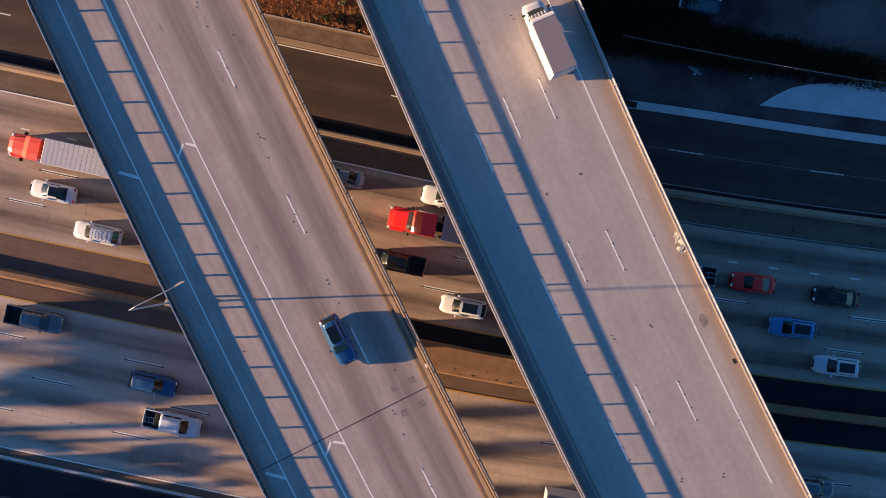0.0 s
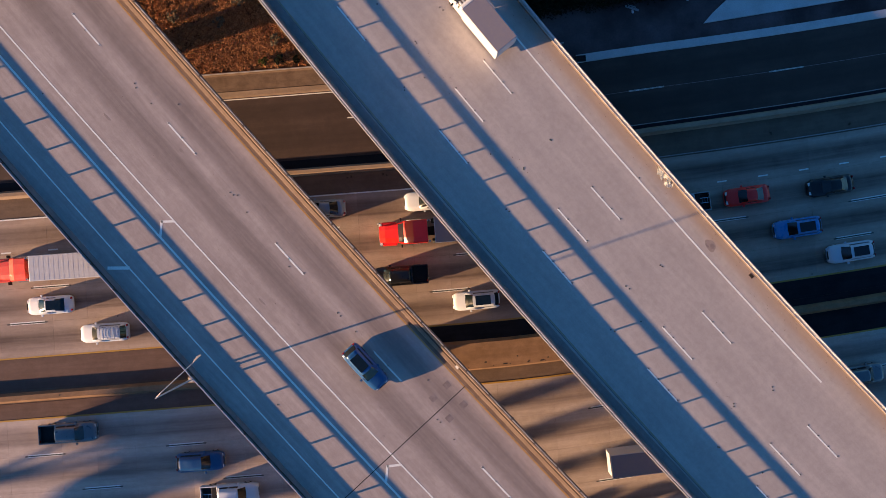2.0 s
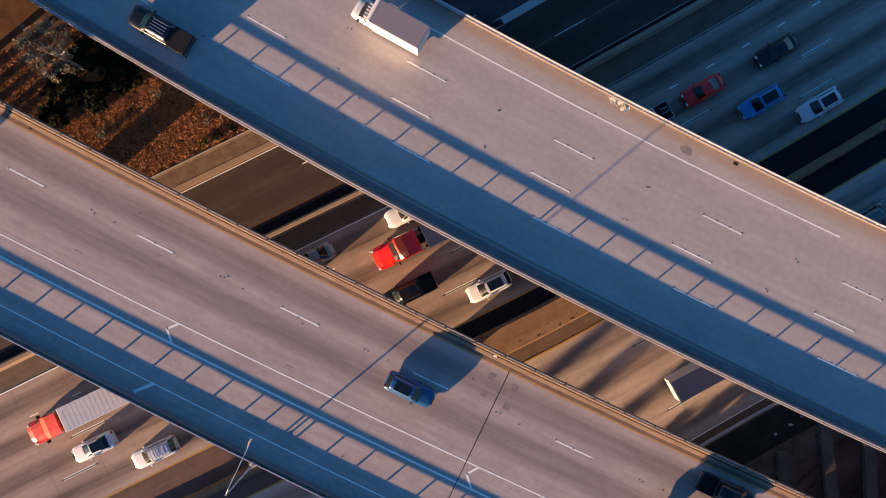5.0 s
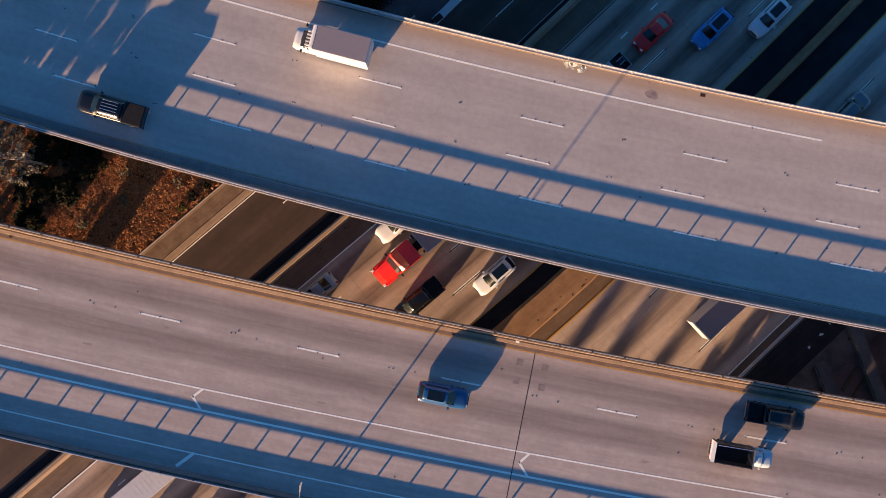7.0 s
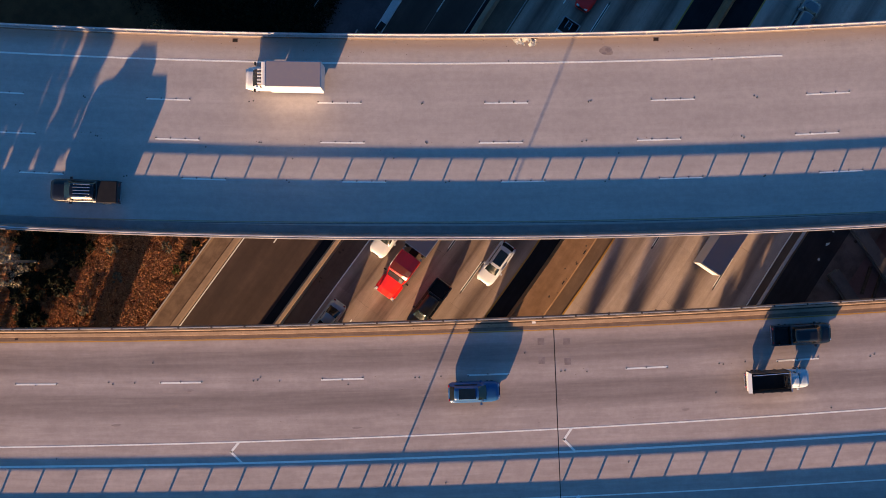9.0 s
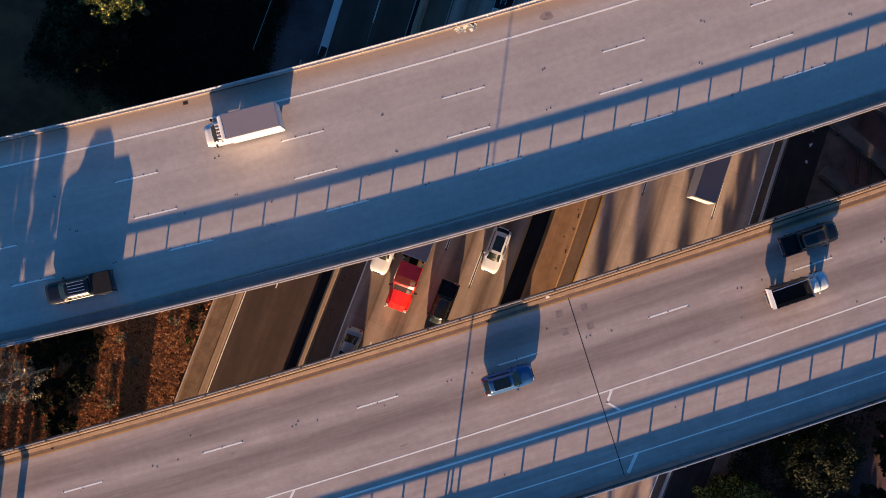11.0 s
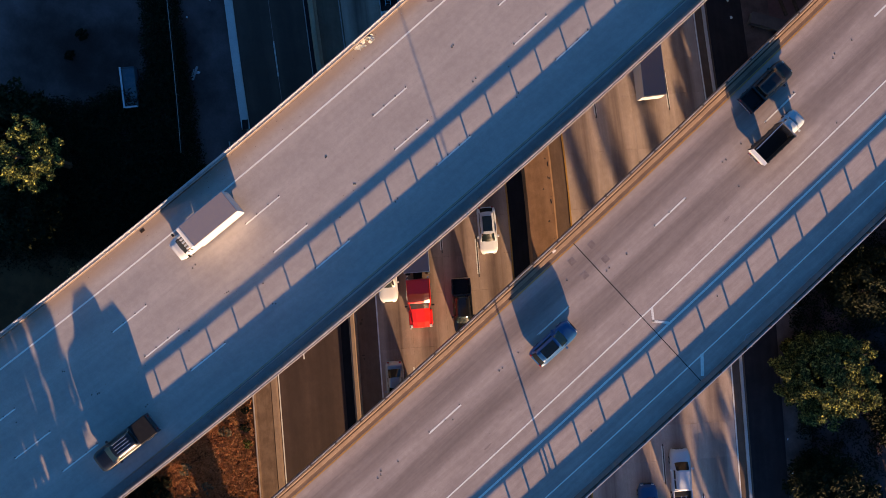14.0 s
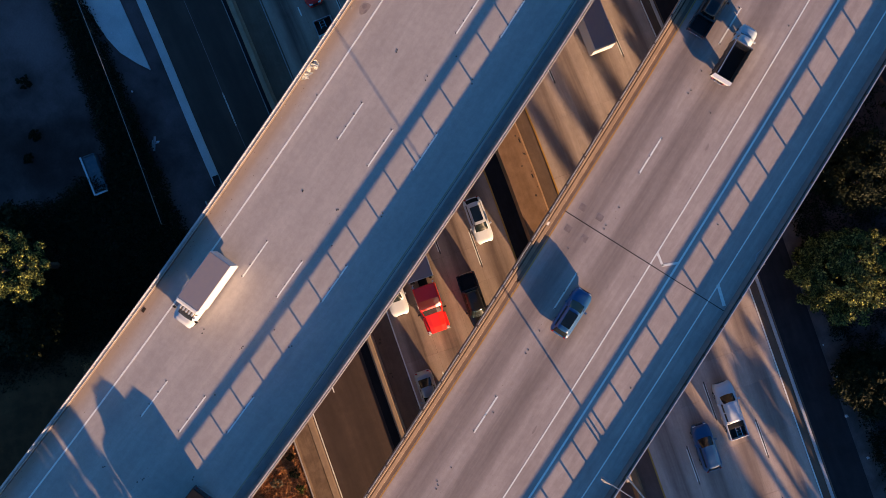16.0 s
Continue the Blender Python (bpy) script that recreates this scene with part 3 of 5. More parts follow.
for r, ss in ((701.05, (-54.4, -39.8, -25.2, -10.2, 4.4, 19.0, 32.6, 47.2, 61.8)), (704.5, (-53.0, -38.6, -24.3, -9.9, 3.9, 17.7, 31.5, 45.8, 60.0)),
              (707.9, (-64.2, -50.0, -36.0, -21.9, -8.0, 5.8, 19.5, 33.4, 47.4, 61.4))):
    for s in ss:
        strip("dash", V2, s, s + 3.85, r, 0.13, M_WHITE, deck_high)


# ---- planting and ground beside the freeway ----
def bank_height(x, y):
    side = 1 - min(max((x - 0.0) / 8.0, 0.0), 1.0)
    h = 0.24 + 0.11 * max(0.0, min(y - 19.8, 8.0)) + 0.02 * max(0.0, min(y - 27.8, 8.0))
    return -0.3 + (h + 0.3) * side + 0.06 * noise.noise(Vector((x * 0.4, y * 0.4, 3.1)))


def make_bank():
    nx, ny = 90, 50
    vs, fs = [], []
    for j in range(ny + 1):
        for i in range(nx + 1):
            x, y = -80 + 90 * i / nx, 19.75 + 44 * (j / ny) ** 1.3
            vs.append((x, y + bend(x), bank_height(x, y)))
    for j in range(ny):
        for i in range(nx):
            a = j * (nx + 1) + i
            fs.append((a, a + 1, a + nx + 2, a + nx + 1))
    return tagged(raw("bank", vs, fs, M_BANK), "dry orange-brown earth bank beside the slip road", "bank", kind="structure")


make_bank()


def scatter_leaves(centres, spread, count, size, rng, flat=0.6, upright=1.2):
    """Leaves as small quads in clumps round the centres; upright: how much they lie flat. Returns verts and faces."""
    c = np.repeat(np.asarray(centres, dtype=float), count, axis=0)
    n = len(c)
    d = rng.normal(size=(n, 3))
    d /= np.linalg.norm(d, axis=1)[:, None]
    d *= (rng.random(n) ** 0.45)[:, None] * spread
    d[:, 2] *= flat
    p = c + d
    u = rng.normal(size=(n, 3))
    u[:, 2] *= 0.5
    u /= np.linalg.norm(u, axis=1)[:, None]
    w = np.cross(u, rng.normal(size=(n, 3)) + np.array([0, 0, upright]))
    w /= np.linalg.norm(w, axis=1)[:, None]
    s = size * (0.6 + 0.8 * rng.random(n))[:, None]
    a, b = u * s, w * s * 0.5
    quad = np.stack([p - a, p - b, p + a, p + b], axis=1).reshape(-1, 3)
    return quad, np.arange(n * 4).reshape(-1, 4)


def branch(bm, a, b, r0, r1, rng, depth, tips, reach):
    tube(bm, a, b, r0, r1, 7 if r0 > 0.1 else 5)
    if depth == 0:
        tips.append(b)
        return
    for k in range(3):
        d = (b - a)
        turn = Vector(rng.normal(size=3).tolist())
        nd = (d.normalized() + turn.normalized() * 0.85).normalized()
        nd.z = max(nd.z, -0.05)
        branch(bm, b, b + nd * reach * (0.5 + 0.2 * rng.random()), r1, r1 * 0.55, rng, depth - 1, tips, reach * 0.75)


def tree(name, x, y, z, height, radius, material, label, clumps=150, leaves=55, leaf_size=0.24, seed=1, open_=0.0, group="", flat=0.78, spread=0.17, bark=None):
    rng = np.random.default_rng(seed)
    t = empty(name, pose(x, y, z), label, "tree" if height > 4 else "shrub", group)
    bm, tips = bmesh.new(), []
    fork = max(height - radius * 1.5, height * 0.25)
    slim = 0.45 if bark else 1.0
    branch(bm, Vector((0, 0, -0.4)), Vector((0.15, -0.1, fork)), slim * (0.045 * height ** 0.8 + 0.05), slim * (0.03 * height ** 0.8 + 0.02), rng, 2, tips, radius * (0.8 if height > 5 else 0.5))
    part("trunk", bm, bark or M_BARK, t, "grey-brown branching trunk")
    cen = []
    lobes = rng.normal(size=(7, 3))
    lobes /= np.linalg.norm(lobes, axis=1)[:, None]
    while len(cen) < clumps:
        d = rng.normal(size=3)
        d /= np.linalg.norm(d)
        bulge = 0.72 + 0.34 * max(0.0, float((lobes @ d).max()) - 0.55) / 0.45
        q = d * radius * bulge * (0.40 + 0.60 * rng.random() ** 0.55)
        if open_ and rng.random() < open_ and q[2] > 0:
            continue
        q[2] = q[2] * flat
        cen.append(q + np.array([0, 0, height - radius * 0.8]))
    vs, fs = scatter_leaves(cen, radius * spread, leaves, leaf_size, rng)
    raw("crown", vs, fs, material, t, label="clumped foliage")
    return t


tree("tree", -13.4, -38.3, -0.3, 7.2, 5.3, M_LEAF, "broad leafy tree with sunlit yellow-green crown", 330, 150, 0.125, 3, group="verge trees", spread=0.11)
tree("tree", -4.3, -42.4, -0.3, 6.2, 4.6, M_LEAF_SHADE, "dark leafy tree beside the verge", 240, 70, 0.15, 4, group="verge trees")
tree("tree", -25.0, -38.2, -0.3, 6.0, 4.2, M_LEAF_SHADE, "dark tree shading the verge, at or past the edge of view", 240, 70, 0.15, 5, group="verge trees")
tree("tree", -33.0, -43.5, -0.3, 6.0, 4.8, M_LEAF_SHADE, "dark tree shading the verge, at or past the edge of view", 220, 70, 0.15, 6, group="verge trees")
tree("tree", -17.5, -46.0, -0.3, 6.0, 4.6, M_LEAF_SHADE, "dark tree shading the verge, at or past the edge of view", 220, 70, 0.15, 7, group="verge trees")
# two unseen trees, added to block sun leaking onto the service strip
tree("tree", -36.5, -41.0, -0.3, 6.2, 4.2, M_LEAF_SHADE, "dark tree shading the verge, at or past the edge of view", 220, 70, 0.17, 15, group="verge trees")
tree("tree", -42.5, -43.5, -0.3, 7.0, 4.6, M_LEAF_SHADE, "dark tree shading the verge, at or past the edge of view", 220, 70, 0.17, 16, group="verge trees")
# unseen trees, added only for the shade they cast on lanes and verge
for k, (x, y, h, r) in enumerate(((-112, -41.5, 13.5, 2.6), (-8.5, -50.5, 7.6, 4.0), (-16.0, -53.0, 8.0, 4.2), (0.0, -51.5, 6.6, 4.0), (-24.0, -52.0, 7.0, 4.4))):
    tree("tree", x, y, -0.3, h, r, M_LEAF_SHADE, "unseen tall tree added to shade the freeway and verge", 110, 40, 0.32, 20 + k, group="verge trees")
# also out of view; its flat crown shapes a patch of shade
tree("tree", -134.0, -42.0, -0.3, 20.3, 5.7, M_LEAF_SHADE, "unseen flat-crowned tree added to shade the freeway", 220, 50, 0.32, 19, group="verge trees", flat=0.28)
# unseen row up-sun of the verge, added to keep the strip in shade
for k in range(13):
    tree("tree", -48.0 - 5.0 * k, -39.9 - 0.8 * (k % 3), -0.3, 5.9 + 0.3 * (k % 4), 2.9, M_LEAF_SHADE, "unseen low tree added to shade the verge strip", 60, 40, 0.26, 60 + k, group="verge trees")
# unseen slender trees, added for thin shadow streaks on the lower lanes
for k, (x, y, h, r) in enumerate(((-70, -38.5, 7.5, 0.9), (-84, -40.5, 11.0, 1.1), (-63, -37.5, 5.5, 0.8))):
    tree("tree", x, y, -0.3, h, r, M_LEAF_SHADE, "unseen slender tree added for a thin streak of shade", 30, 30, 0.28, 30 + k, group="verge trees")
# unseen too: their long streaks of shade reach between the viaducts
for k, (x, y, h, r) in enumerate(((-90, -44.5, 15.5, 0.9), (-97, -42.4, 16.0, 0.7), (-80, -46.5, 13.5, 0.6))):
    tree("tree", x, y, -0.3, h, r, M_LEAF_SHADE, "unseen narrow tree added for a shadow streak across the lanes", 60, 40, 0.26, 90 + k, group="verge trees", flat=2.6)
tree("tree", 12.6, 36.8, -0.3, 12.8, 3.6, M_LEAF, "tall tree whose top catches yellow sun", 120, 90, 0.115, 8, open_=0.55, spread=0.12)
tree("tree", 16.5, 40.0, -0.3, 9.0, 4.5, M_LEAF_SHADE, "dark tree in the shade of the viaduct", 130, 50, 0.22, 9)
tree("tree", 8.5, 40.5, -0.3, 8.5, 4.5, M_LEAF_SHADE, "dark tree in the shade of the viaduct", 130, 50, 0.22, 10)
tree("tree", -24.6, 32.3, 0.6, 11.8, 3.4, M_LEAF_PALE, "pale sparse tree with dry silvery leaves", 85, 36, 0.085, 11, open_=0.45, spread=0.12, bark=M_TWIG)
# added shadow casters: crowns out of view throw bars of shade on the upper deck
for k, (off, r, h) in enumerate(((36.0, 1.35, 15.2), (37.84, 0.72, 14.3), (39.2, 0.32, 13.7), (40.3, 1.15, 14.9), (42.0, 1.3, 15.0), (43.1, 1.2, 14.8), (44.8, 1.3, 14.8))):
    tree("tree", -27.4 - 0.247 * off - 1.3 * (k % 2), -7.0 + 0.969 * off, 0.6, h, r, M_LEAF_SHADE, "tall narrow tree out of view, added to shade the upper viaduct", 260, 120, 0.14, 12 + 100 * k, group="bank trees", flat=2.7 / r)
for k, (x, y, h, r) in enumerate(((-21.5, 30.2, 2.2, 2.2), (-24.8, 29.2, 1.8, 1.8), (-27.0, 31.4, 2.4, 2.4), (-19.2, 32.0, 2.6, 2.5), (-29.5, 29.2, 1.6, 1.8), (-23.5, 33.2, 2.4, 2.2))):
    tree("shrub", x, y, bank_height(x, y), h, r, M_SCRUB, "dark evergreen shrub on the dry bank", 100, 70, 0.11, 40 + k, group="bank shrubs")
# added beneath the deck, mostly hidden, to stop low sun reaching the verge
for k, (x, y) in enumerate(((2.0, -40.0), (4.5, -43.2), (6.0, -46.5), (-0.5, -37.6), (8.5, -49.5), (0.5, -37.4), (4.5, -37.6), (8.5, -38.0))):
    tree("shrub", x, y, -0.3, 4.9, 2.8, M_LEAF_SHADE, "mostly hidden bush added under the viaduct to block sun", 120, 50, 0.2, 140 + k, group="bushes under the viaduct")
for k, (x, y) in enumerate(((-25.8, 25.6), (-21.0, 24.8), (-19.0, 26.8), (-15.6, 22.6))):
    tree("shrub", x, y, bank_height(x, y), 1.0, 0.7, M_LEAF_PALE, "small pale silvery shrub on the bank", 26, 30, 0.10, 50 + k, group="bank shrubs")


for k, (x, y, r) in enumerate(((-17.0, 20.5, 0.5), (-15.4, 20.6, 0.6), (-13.6, 20.5, 0.45), (-11.2, 20.6, 0.55), (-9.3, 20.5, 0.5), (-7.6, 20.7, 0.65), (-6.0, 20.5, 0.45))):
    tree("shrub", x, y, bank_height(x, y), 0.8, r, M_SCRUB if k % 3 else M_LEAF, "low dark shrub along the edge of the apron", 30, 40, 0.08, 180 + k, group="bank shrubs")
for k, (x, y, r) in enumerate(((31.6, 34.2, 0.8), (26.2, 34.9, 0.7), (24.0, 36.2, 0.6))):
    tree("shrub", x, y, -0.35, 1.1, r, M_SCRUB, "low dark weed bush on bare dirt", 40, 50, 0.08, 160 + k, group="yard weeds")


def make_cover():
    """Dry ground cover on the bank."""
    rng = np.random.default_rng(77)
    cen = []
    while len(cen) < 9000:
        x, y = -36 + 38 * rng.random(), 20.2 + 17 * rng.random()
        if noise.noise(Vector((x * 0.35, y * 0.35, 0))) > -0.85:
            cen.append((x, y + bend(x), bank_height(x, y) + 0.05))
    vs, fs = scatter_leaves(cen, 0.42, 48, 0.088, rng, 0.26, 0.3)
    return tagged(raw("dry_groundcover", vs, fs, M_COVER), "orange-brown dry ground cover plants on the bank", "ground cover", kind="stuff")


make_cover()


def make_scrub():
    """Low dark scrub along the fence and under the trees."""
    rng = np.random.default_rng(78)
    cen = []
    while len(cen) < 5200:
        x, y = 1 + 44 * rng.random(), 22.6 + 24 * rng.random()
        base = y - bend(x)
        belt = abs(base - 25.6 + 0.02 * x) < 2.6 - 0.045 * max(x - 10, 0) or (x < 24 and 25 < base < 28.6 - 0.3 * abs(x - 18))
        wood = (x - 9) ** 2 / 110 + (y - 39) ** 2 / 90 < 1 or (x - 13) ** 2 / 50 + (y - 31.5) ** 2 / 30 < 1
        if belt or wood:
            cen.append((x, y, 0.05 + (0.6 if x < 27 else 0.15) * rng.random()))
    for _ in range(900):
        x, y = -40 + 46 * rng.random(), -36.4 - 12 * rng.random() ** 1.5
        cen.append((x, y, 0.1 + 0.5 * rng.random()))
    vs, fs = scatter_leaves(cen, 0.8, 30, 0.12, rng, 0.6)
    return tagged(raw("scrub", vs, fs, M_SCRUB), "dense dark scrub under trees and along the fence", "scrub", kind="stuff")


make_scrub()


def poly_slab(name, pts, z0, z1, material, label, category, parent=None):
    bm = bmesh.new()
    lo = [bm.verts.new((x, y, z0)) for x, y in pts]
    hi = [bm.verts.new((x, y, z1)) for x, y in pts]
    bm.faces.new(lo[::-1])
    bm.faces.new(hi)
    for k in range(len(pts)):
        j = (k + 1) % len(pts)
        bm.faces.new((lo[k], lo[j], hi[j], hi[k]))
    ob = part(name, bm, material, parent)
    return tagged(ob, label, category, kind="structure")


poly_slab("pavement", [(28.7, 21.5), (29.8, 22.6), (31.4, 23.9), (33.2, 24.7), (35.5, 25.3), (38.0, 26.3), (41.0, 27.0), (62, 29.2), (62, 25.4), (46, 23.1)], -0.4, -0.14, M_SLAB, "pale smooth concrete pad with an earth-covered edge", "pavement")
poly_slab("side_path", [(-60, 33.2), (-36, 35.0), (-20.5, 37.6), (-20.5, 43.0), (-36, 40.8), (-60, 39)], 0.2, 0.75, M_SHOULDER, "brown concrete path along the bank top", "path")


# ---- vehicles: x is ahead, z up, the wheels on z = 0 ----
def wheel(parent, x, y, r=0.35, w=0.24):
    bm = bmesh.new()
    rings = [(-w / 2, r * 0.82), (-w / 2 + 0.04, r), (w / 2 - 0.04, r), (w / 2, r * 0.82)]
    loft(bm, [[(x + q * math.cos(a), y + o, r + q * math.sin(a)) for a in [k * math.pi / 8 for k in range(16)]] for o, q in rings])
    t = part("tyre", bm, M_TYRE, parent, smooth=False)
    side = 1 if y > 0 else -1
    bm = tube(bmesh.new(), (x, y + side * (w / 2 - 0.05), r), (x, y + side * (w / 2 + 0.012), r), r * 0.62, r * 0.55, 12)
    part("rim", bm, M_RIM, t)


def section(x, w, z0, z1, crown=0.04, tuck=0.10):
    """One cross-section of a car's body."""
    return [(x, -w + tuck, z0), (x, -w, z0 + 0.16), (x, -w, z1 - 0.16), (x, -w + 0.10, z1 - 0.02), (x, -w * 0.45, z1 + crown), (x, w * 0.45, z1 + crown),
            (x, w - 0.10, z1 - 0.02), (x, w, z1 - 0.16), (x, w, z0 + 0.16), (x, w - tuck, z0)]


def ease(points, x):
    """A smooth curve through (x, value) points."""
    for (a, va), (b, vb) in zip(points, points[1:]):
        if x <= b:
            q = min(max((x - a) / (b - a), 0.0), 1.0)
            return va + (vb - va) * (q * q * (3 - 2 * q))
    return points[-1][1]


def shell(W, tops, z0, nose=0.30, tail=0.22, count=20, nose_len=0.9, tail_len=0.55):
    """A car's body: rounded at nose and tail, its top following the curve."""
    a, b = tops[0][0], tops[-1][0]
    rings = []
    for k in range(count + 1):
        x = a + (b - a) * (0.5 - 0.5 * math.cos(math.pi * k / count))
        w = W / 2
        q = max(0.0, (x - (b - nose_len)) / nose_len)
        w *= 1 - nose * q ** 2.6
        q = max(0.0, ((a + tail_len) - x) / tail_len)
        w *= 1 - tail * q ** 2.4
        rings.append(section(x, w, z0, ease(tops, x)))
    return loft(bmesh.new(), rings)


def cabin(parent, x0, x1, xr0, xr1, w, zb, zr, colour):
    """Greenhouse from the belt (x0..x1) to the roof (xr0..xr1): tinted panes between painted pillars, and a painted roof."""
    nx, nu = 26, 18
    rise = [(x0, 0.0), (xr0, 0.93), ((xr0 + xr1) / 2, 1.0), (xr1, 0.95), (x1, 0.0)]

    def spot(i, j, out=0.0):
        x = x0 + (x1 - x0) * i / nx
        u = -1 + 2 * j / nu
        lift_ = ease(rise, x) if x0 < x < x1 else 0.0
        if x < xr0:
            lift_ = 0.93 * (x - x0) / (xr0 - x0)
        if x > xr1:
            lift_ = 0.95 * (x1 - x) / (x1 - xr1)
        bow = 1 - 0.06 * (2 * (x - x0) / (x1 - x0) - 1) ** 2
        side = (1 - abs(u) ** 5) ** 0.9
        z = zb + (zr - zb) * lift_ * side + out
        wide = w * bow * (1 - 0.13 * lift_ * (1 - abs(u)) ** 0.0)
        front = -0.12 * u * u if x > xr1 else (0.10 * u * u if x < xr0 else 0.0)
        return Vector((x + front, u * wide, z))

    mid_x = xr0 + 0.52 * (xr1 - xr0)
    groups = {"glass": bmesh.new(), "paint": bmesh.new()}
    made = {"glass": {}, "paint": {}}
    for i in range(nx):
        xm = x0 + (x1 - x0) * (i + 0.5) / nx
        for j in range(nu):
            u = abs(-1 + 2 * (j + 0.5) / nu)
            if xr0 < xm < xr1:
                kind = "paint" if u < 0.84 or abs(xm - mid_x) < 0.06 else "glass"
            else:
                kind = "glass" if u < 0.82 else "paint"
            bm, seen = groups[kind], made[kind]
            quad = []
            for a, b in ((i, j), (i + 1, j), (i + 1, j + 1), (i, j + 1)):
                if (a, b) not in seen:
                    seen[a, b] = bm.verts.new(spot(a, b, 0.012 if kind == "paint" else 0.0))
                quad.append(seen[a, b])
            try:
                bm.faces.new(quad)
            except ValueError:
                pass
    part("glasshouse", groups["glass"], M_GLASS, parent, "dark tinted glass", smooth=True)
    part("roof", groups["paint"], colour, parent, smooth=True)


def fittings(v, L, W, colour, front_z=0.62, rear_z=0.8, mirror_x=0.0, zb=0.95):
    for sgn in (-1, 1):
        part("headlight", boxed(L / 2 - 0.30, L / 2 - 0.06, *sorted((sgn * (W / 2 - 0.62), sgn * (W / 2 - 0.28))), front_z, front_z + 0.16, 0.03), M_LAMP, v, "clear headlight")
        part("tail_light", boxed(-L / 2 - 0.005, -L / 2 + 0.12, *sorted((sgn * (W / 2 - 0.42), sgn * (W / 2 - 0.2))), rear_z - 0.1, rear_z + 0.16, 0.02), M_TAIL, v, "red tail light")
        m = part("mirror", boxed(mirror_x - 0.1, mirror_x + 0.1, *sorted((sgn * (W / 2 - 0.02), sgn * (W / 2 + 0.2))), zb, zb + 0.17, 0.03), colour, v)
    part("bumper", boxed(L / 2 - 0.22, L / 2 + 0.03, -W / 2 + 0.32, W / 2 - 0.32, 0.3, 0.55, 0.05), colour if W < 1.9 else M_CHROME, v)
    part("grille", boxed(L / 2 - 0.1, L / 2 + 0.015, -0.42, 0.42, 0.56, 0.76, 0.02), M_TRIM, v, "black grille")
    part("bumper", boxed(-L / 2 - 0.03, -L / 2 + 0.2, -W / 2 + 0.22, W / 2 - 0.22, 0.32, 0.58, 0.05), colour if W < 1.9 else M_CHROME, v)
    part("wiper", tube(bmesh.new(), (mirror_x + 0.42, -0.5, zb + 0.06), (mirror_x + 0.36, 0.2, zb + 0.08), 0.015, 0.012, 5), M_TRIM, v)


def car(name, m, colour, label, L=4.7, W=1.84, H=1.46, kind="sedan", sunroof=False, rack=False):
    v = empty(name, m, label, "car", "vehicles in traffic")
    h = L / 2
    zb = 0.98 if kind == "sedan" else 1.08
    zh = zb - 0.1
    tail = zb if kind == "sedan" else zb + 0.02
    tops = [(-h, tail - 0.26), (-h + 0.35, tail - 0.02), (-0.3, zb), (0.95, zb), (h - 0.9, zh), (h - 0.25, zh - 0.10), (h, zh - 0.30)]
    part("body", shell(W, tops, 0.24), colour, v, smooth=True)
    if kind == "sedan":
        cabin(v, -h + 0.62, 1.12, -h + 1.5, 0.22, W / 2 - 0.04, zb - 0.03, H, colour)
    else:
        cabin(v, -h + 0.10, 1.2, -h + 0.55, 0.38, W / 2 - 0.04, zb - 0.03, H, colour)
    if sunroof:
        part("sunroof", boxed(-h + 0.95, 0.1, -0.48, 0.48, H - 0.04, H + 0.022, 0.008), M_GLASS, v, "dark glass sunroof")
    if rack:
        for sgn in (-1, 1):
            part("roof_rail", tube(bmesh.new(), (-h + 0.6, sgn * 0.58, H + 0.035), (0.35, sgn * 0.58, H + 0.035), 0.02, 0.02, 6), M_CHROME, v)
        for k in range(6):
            x = -h + 0.7 + k * 0.36
            part("roof_bar", boxed(x - 0.03, x + 0.03, -0.62, 0.62, H + 0.03, H + 0.045), M_CHROME, v)
    for x in (-L * 0.29, L * 0.31):
        for y in (-W / 2 + 0.1, W / 2 - 0.1):
            wheel(v, x, y, 0.33)
    fittings(v, L, W, colour, mirror_x=0.62, zb=zb)
    return v


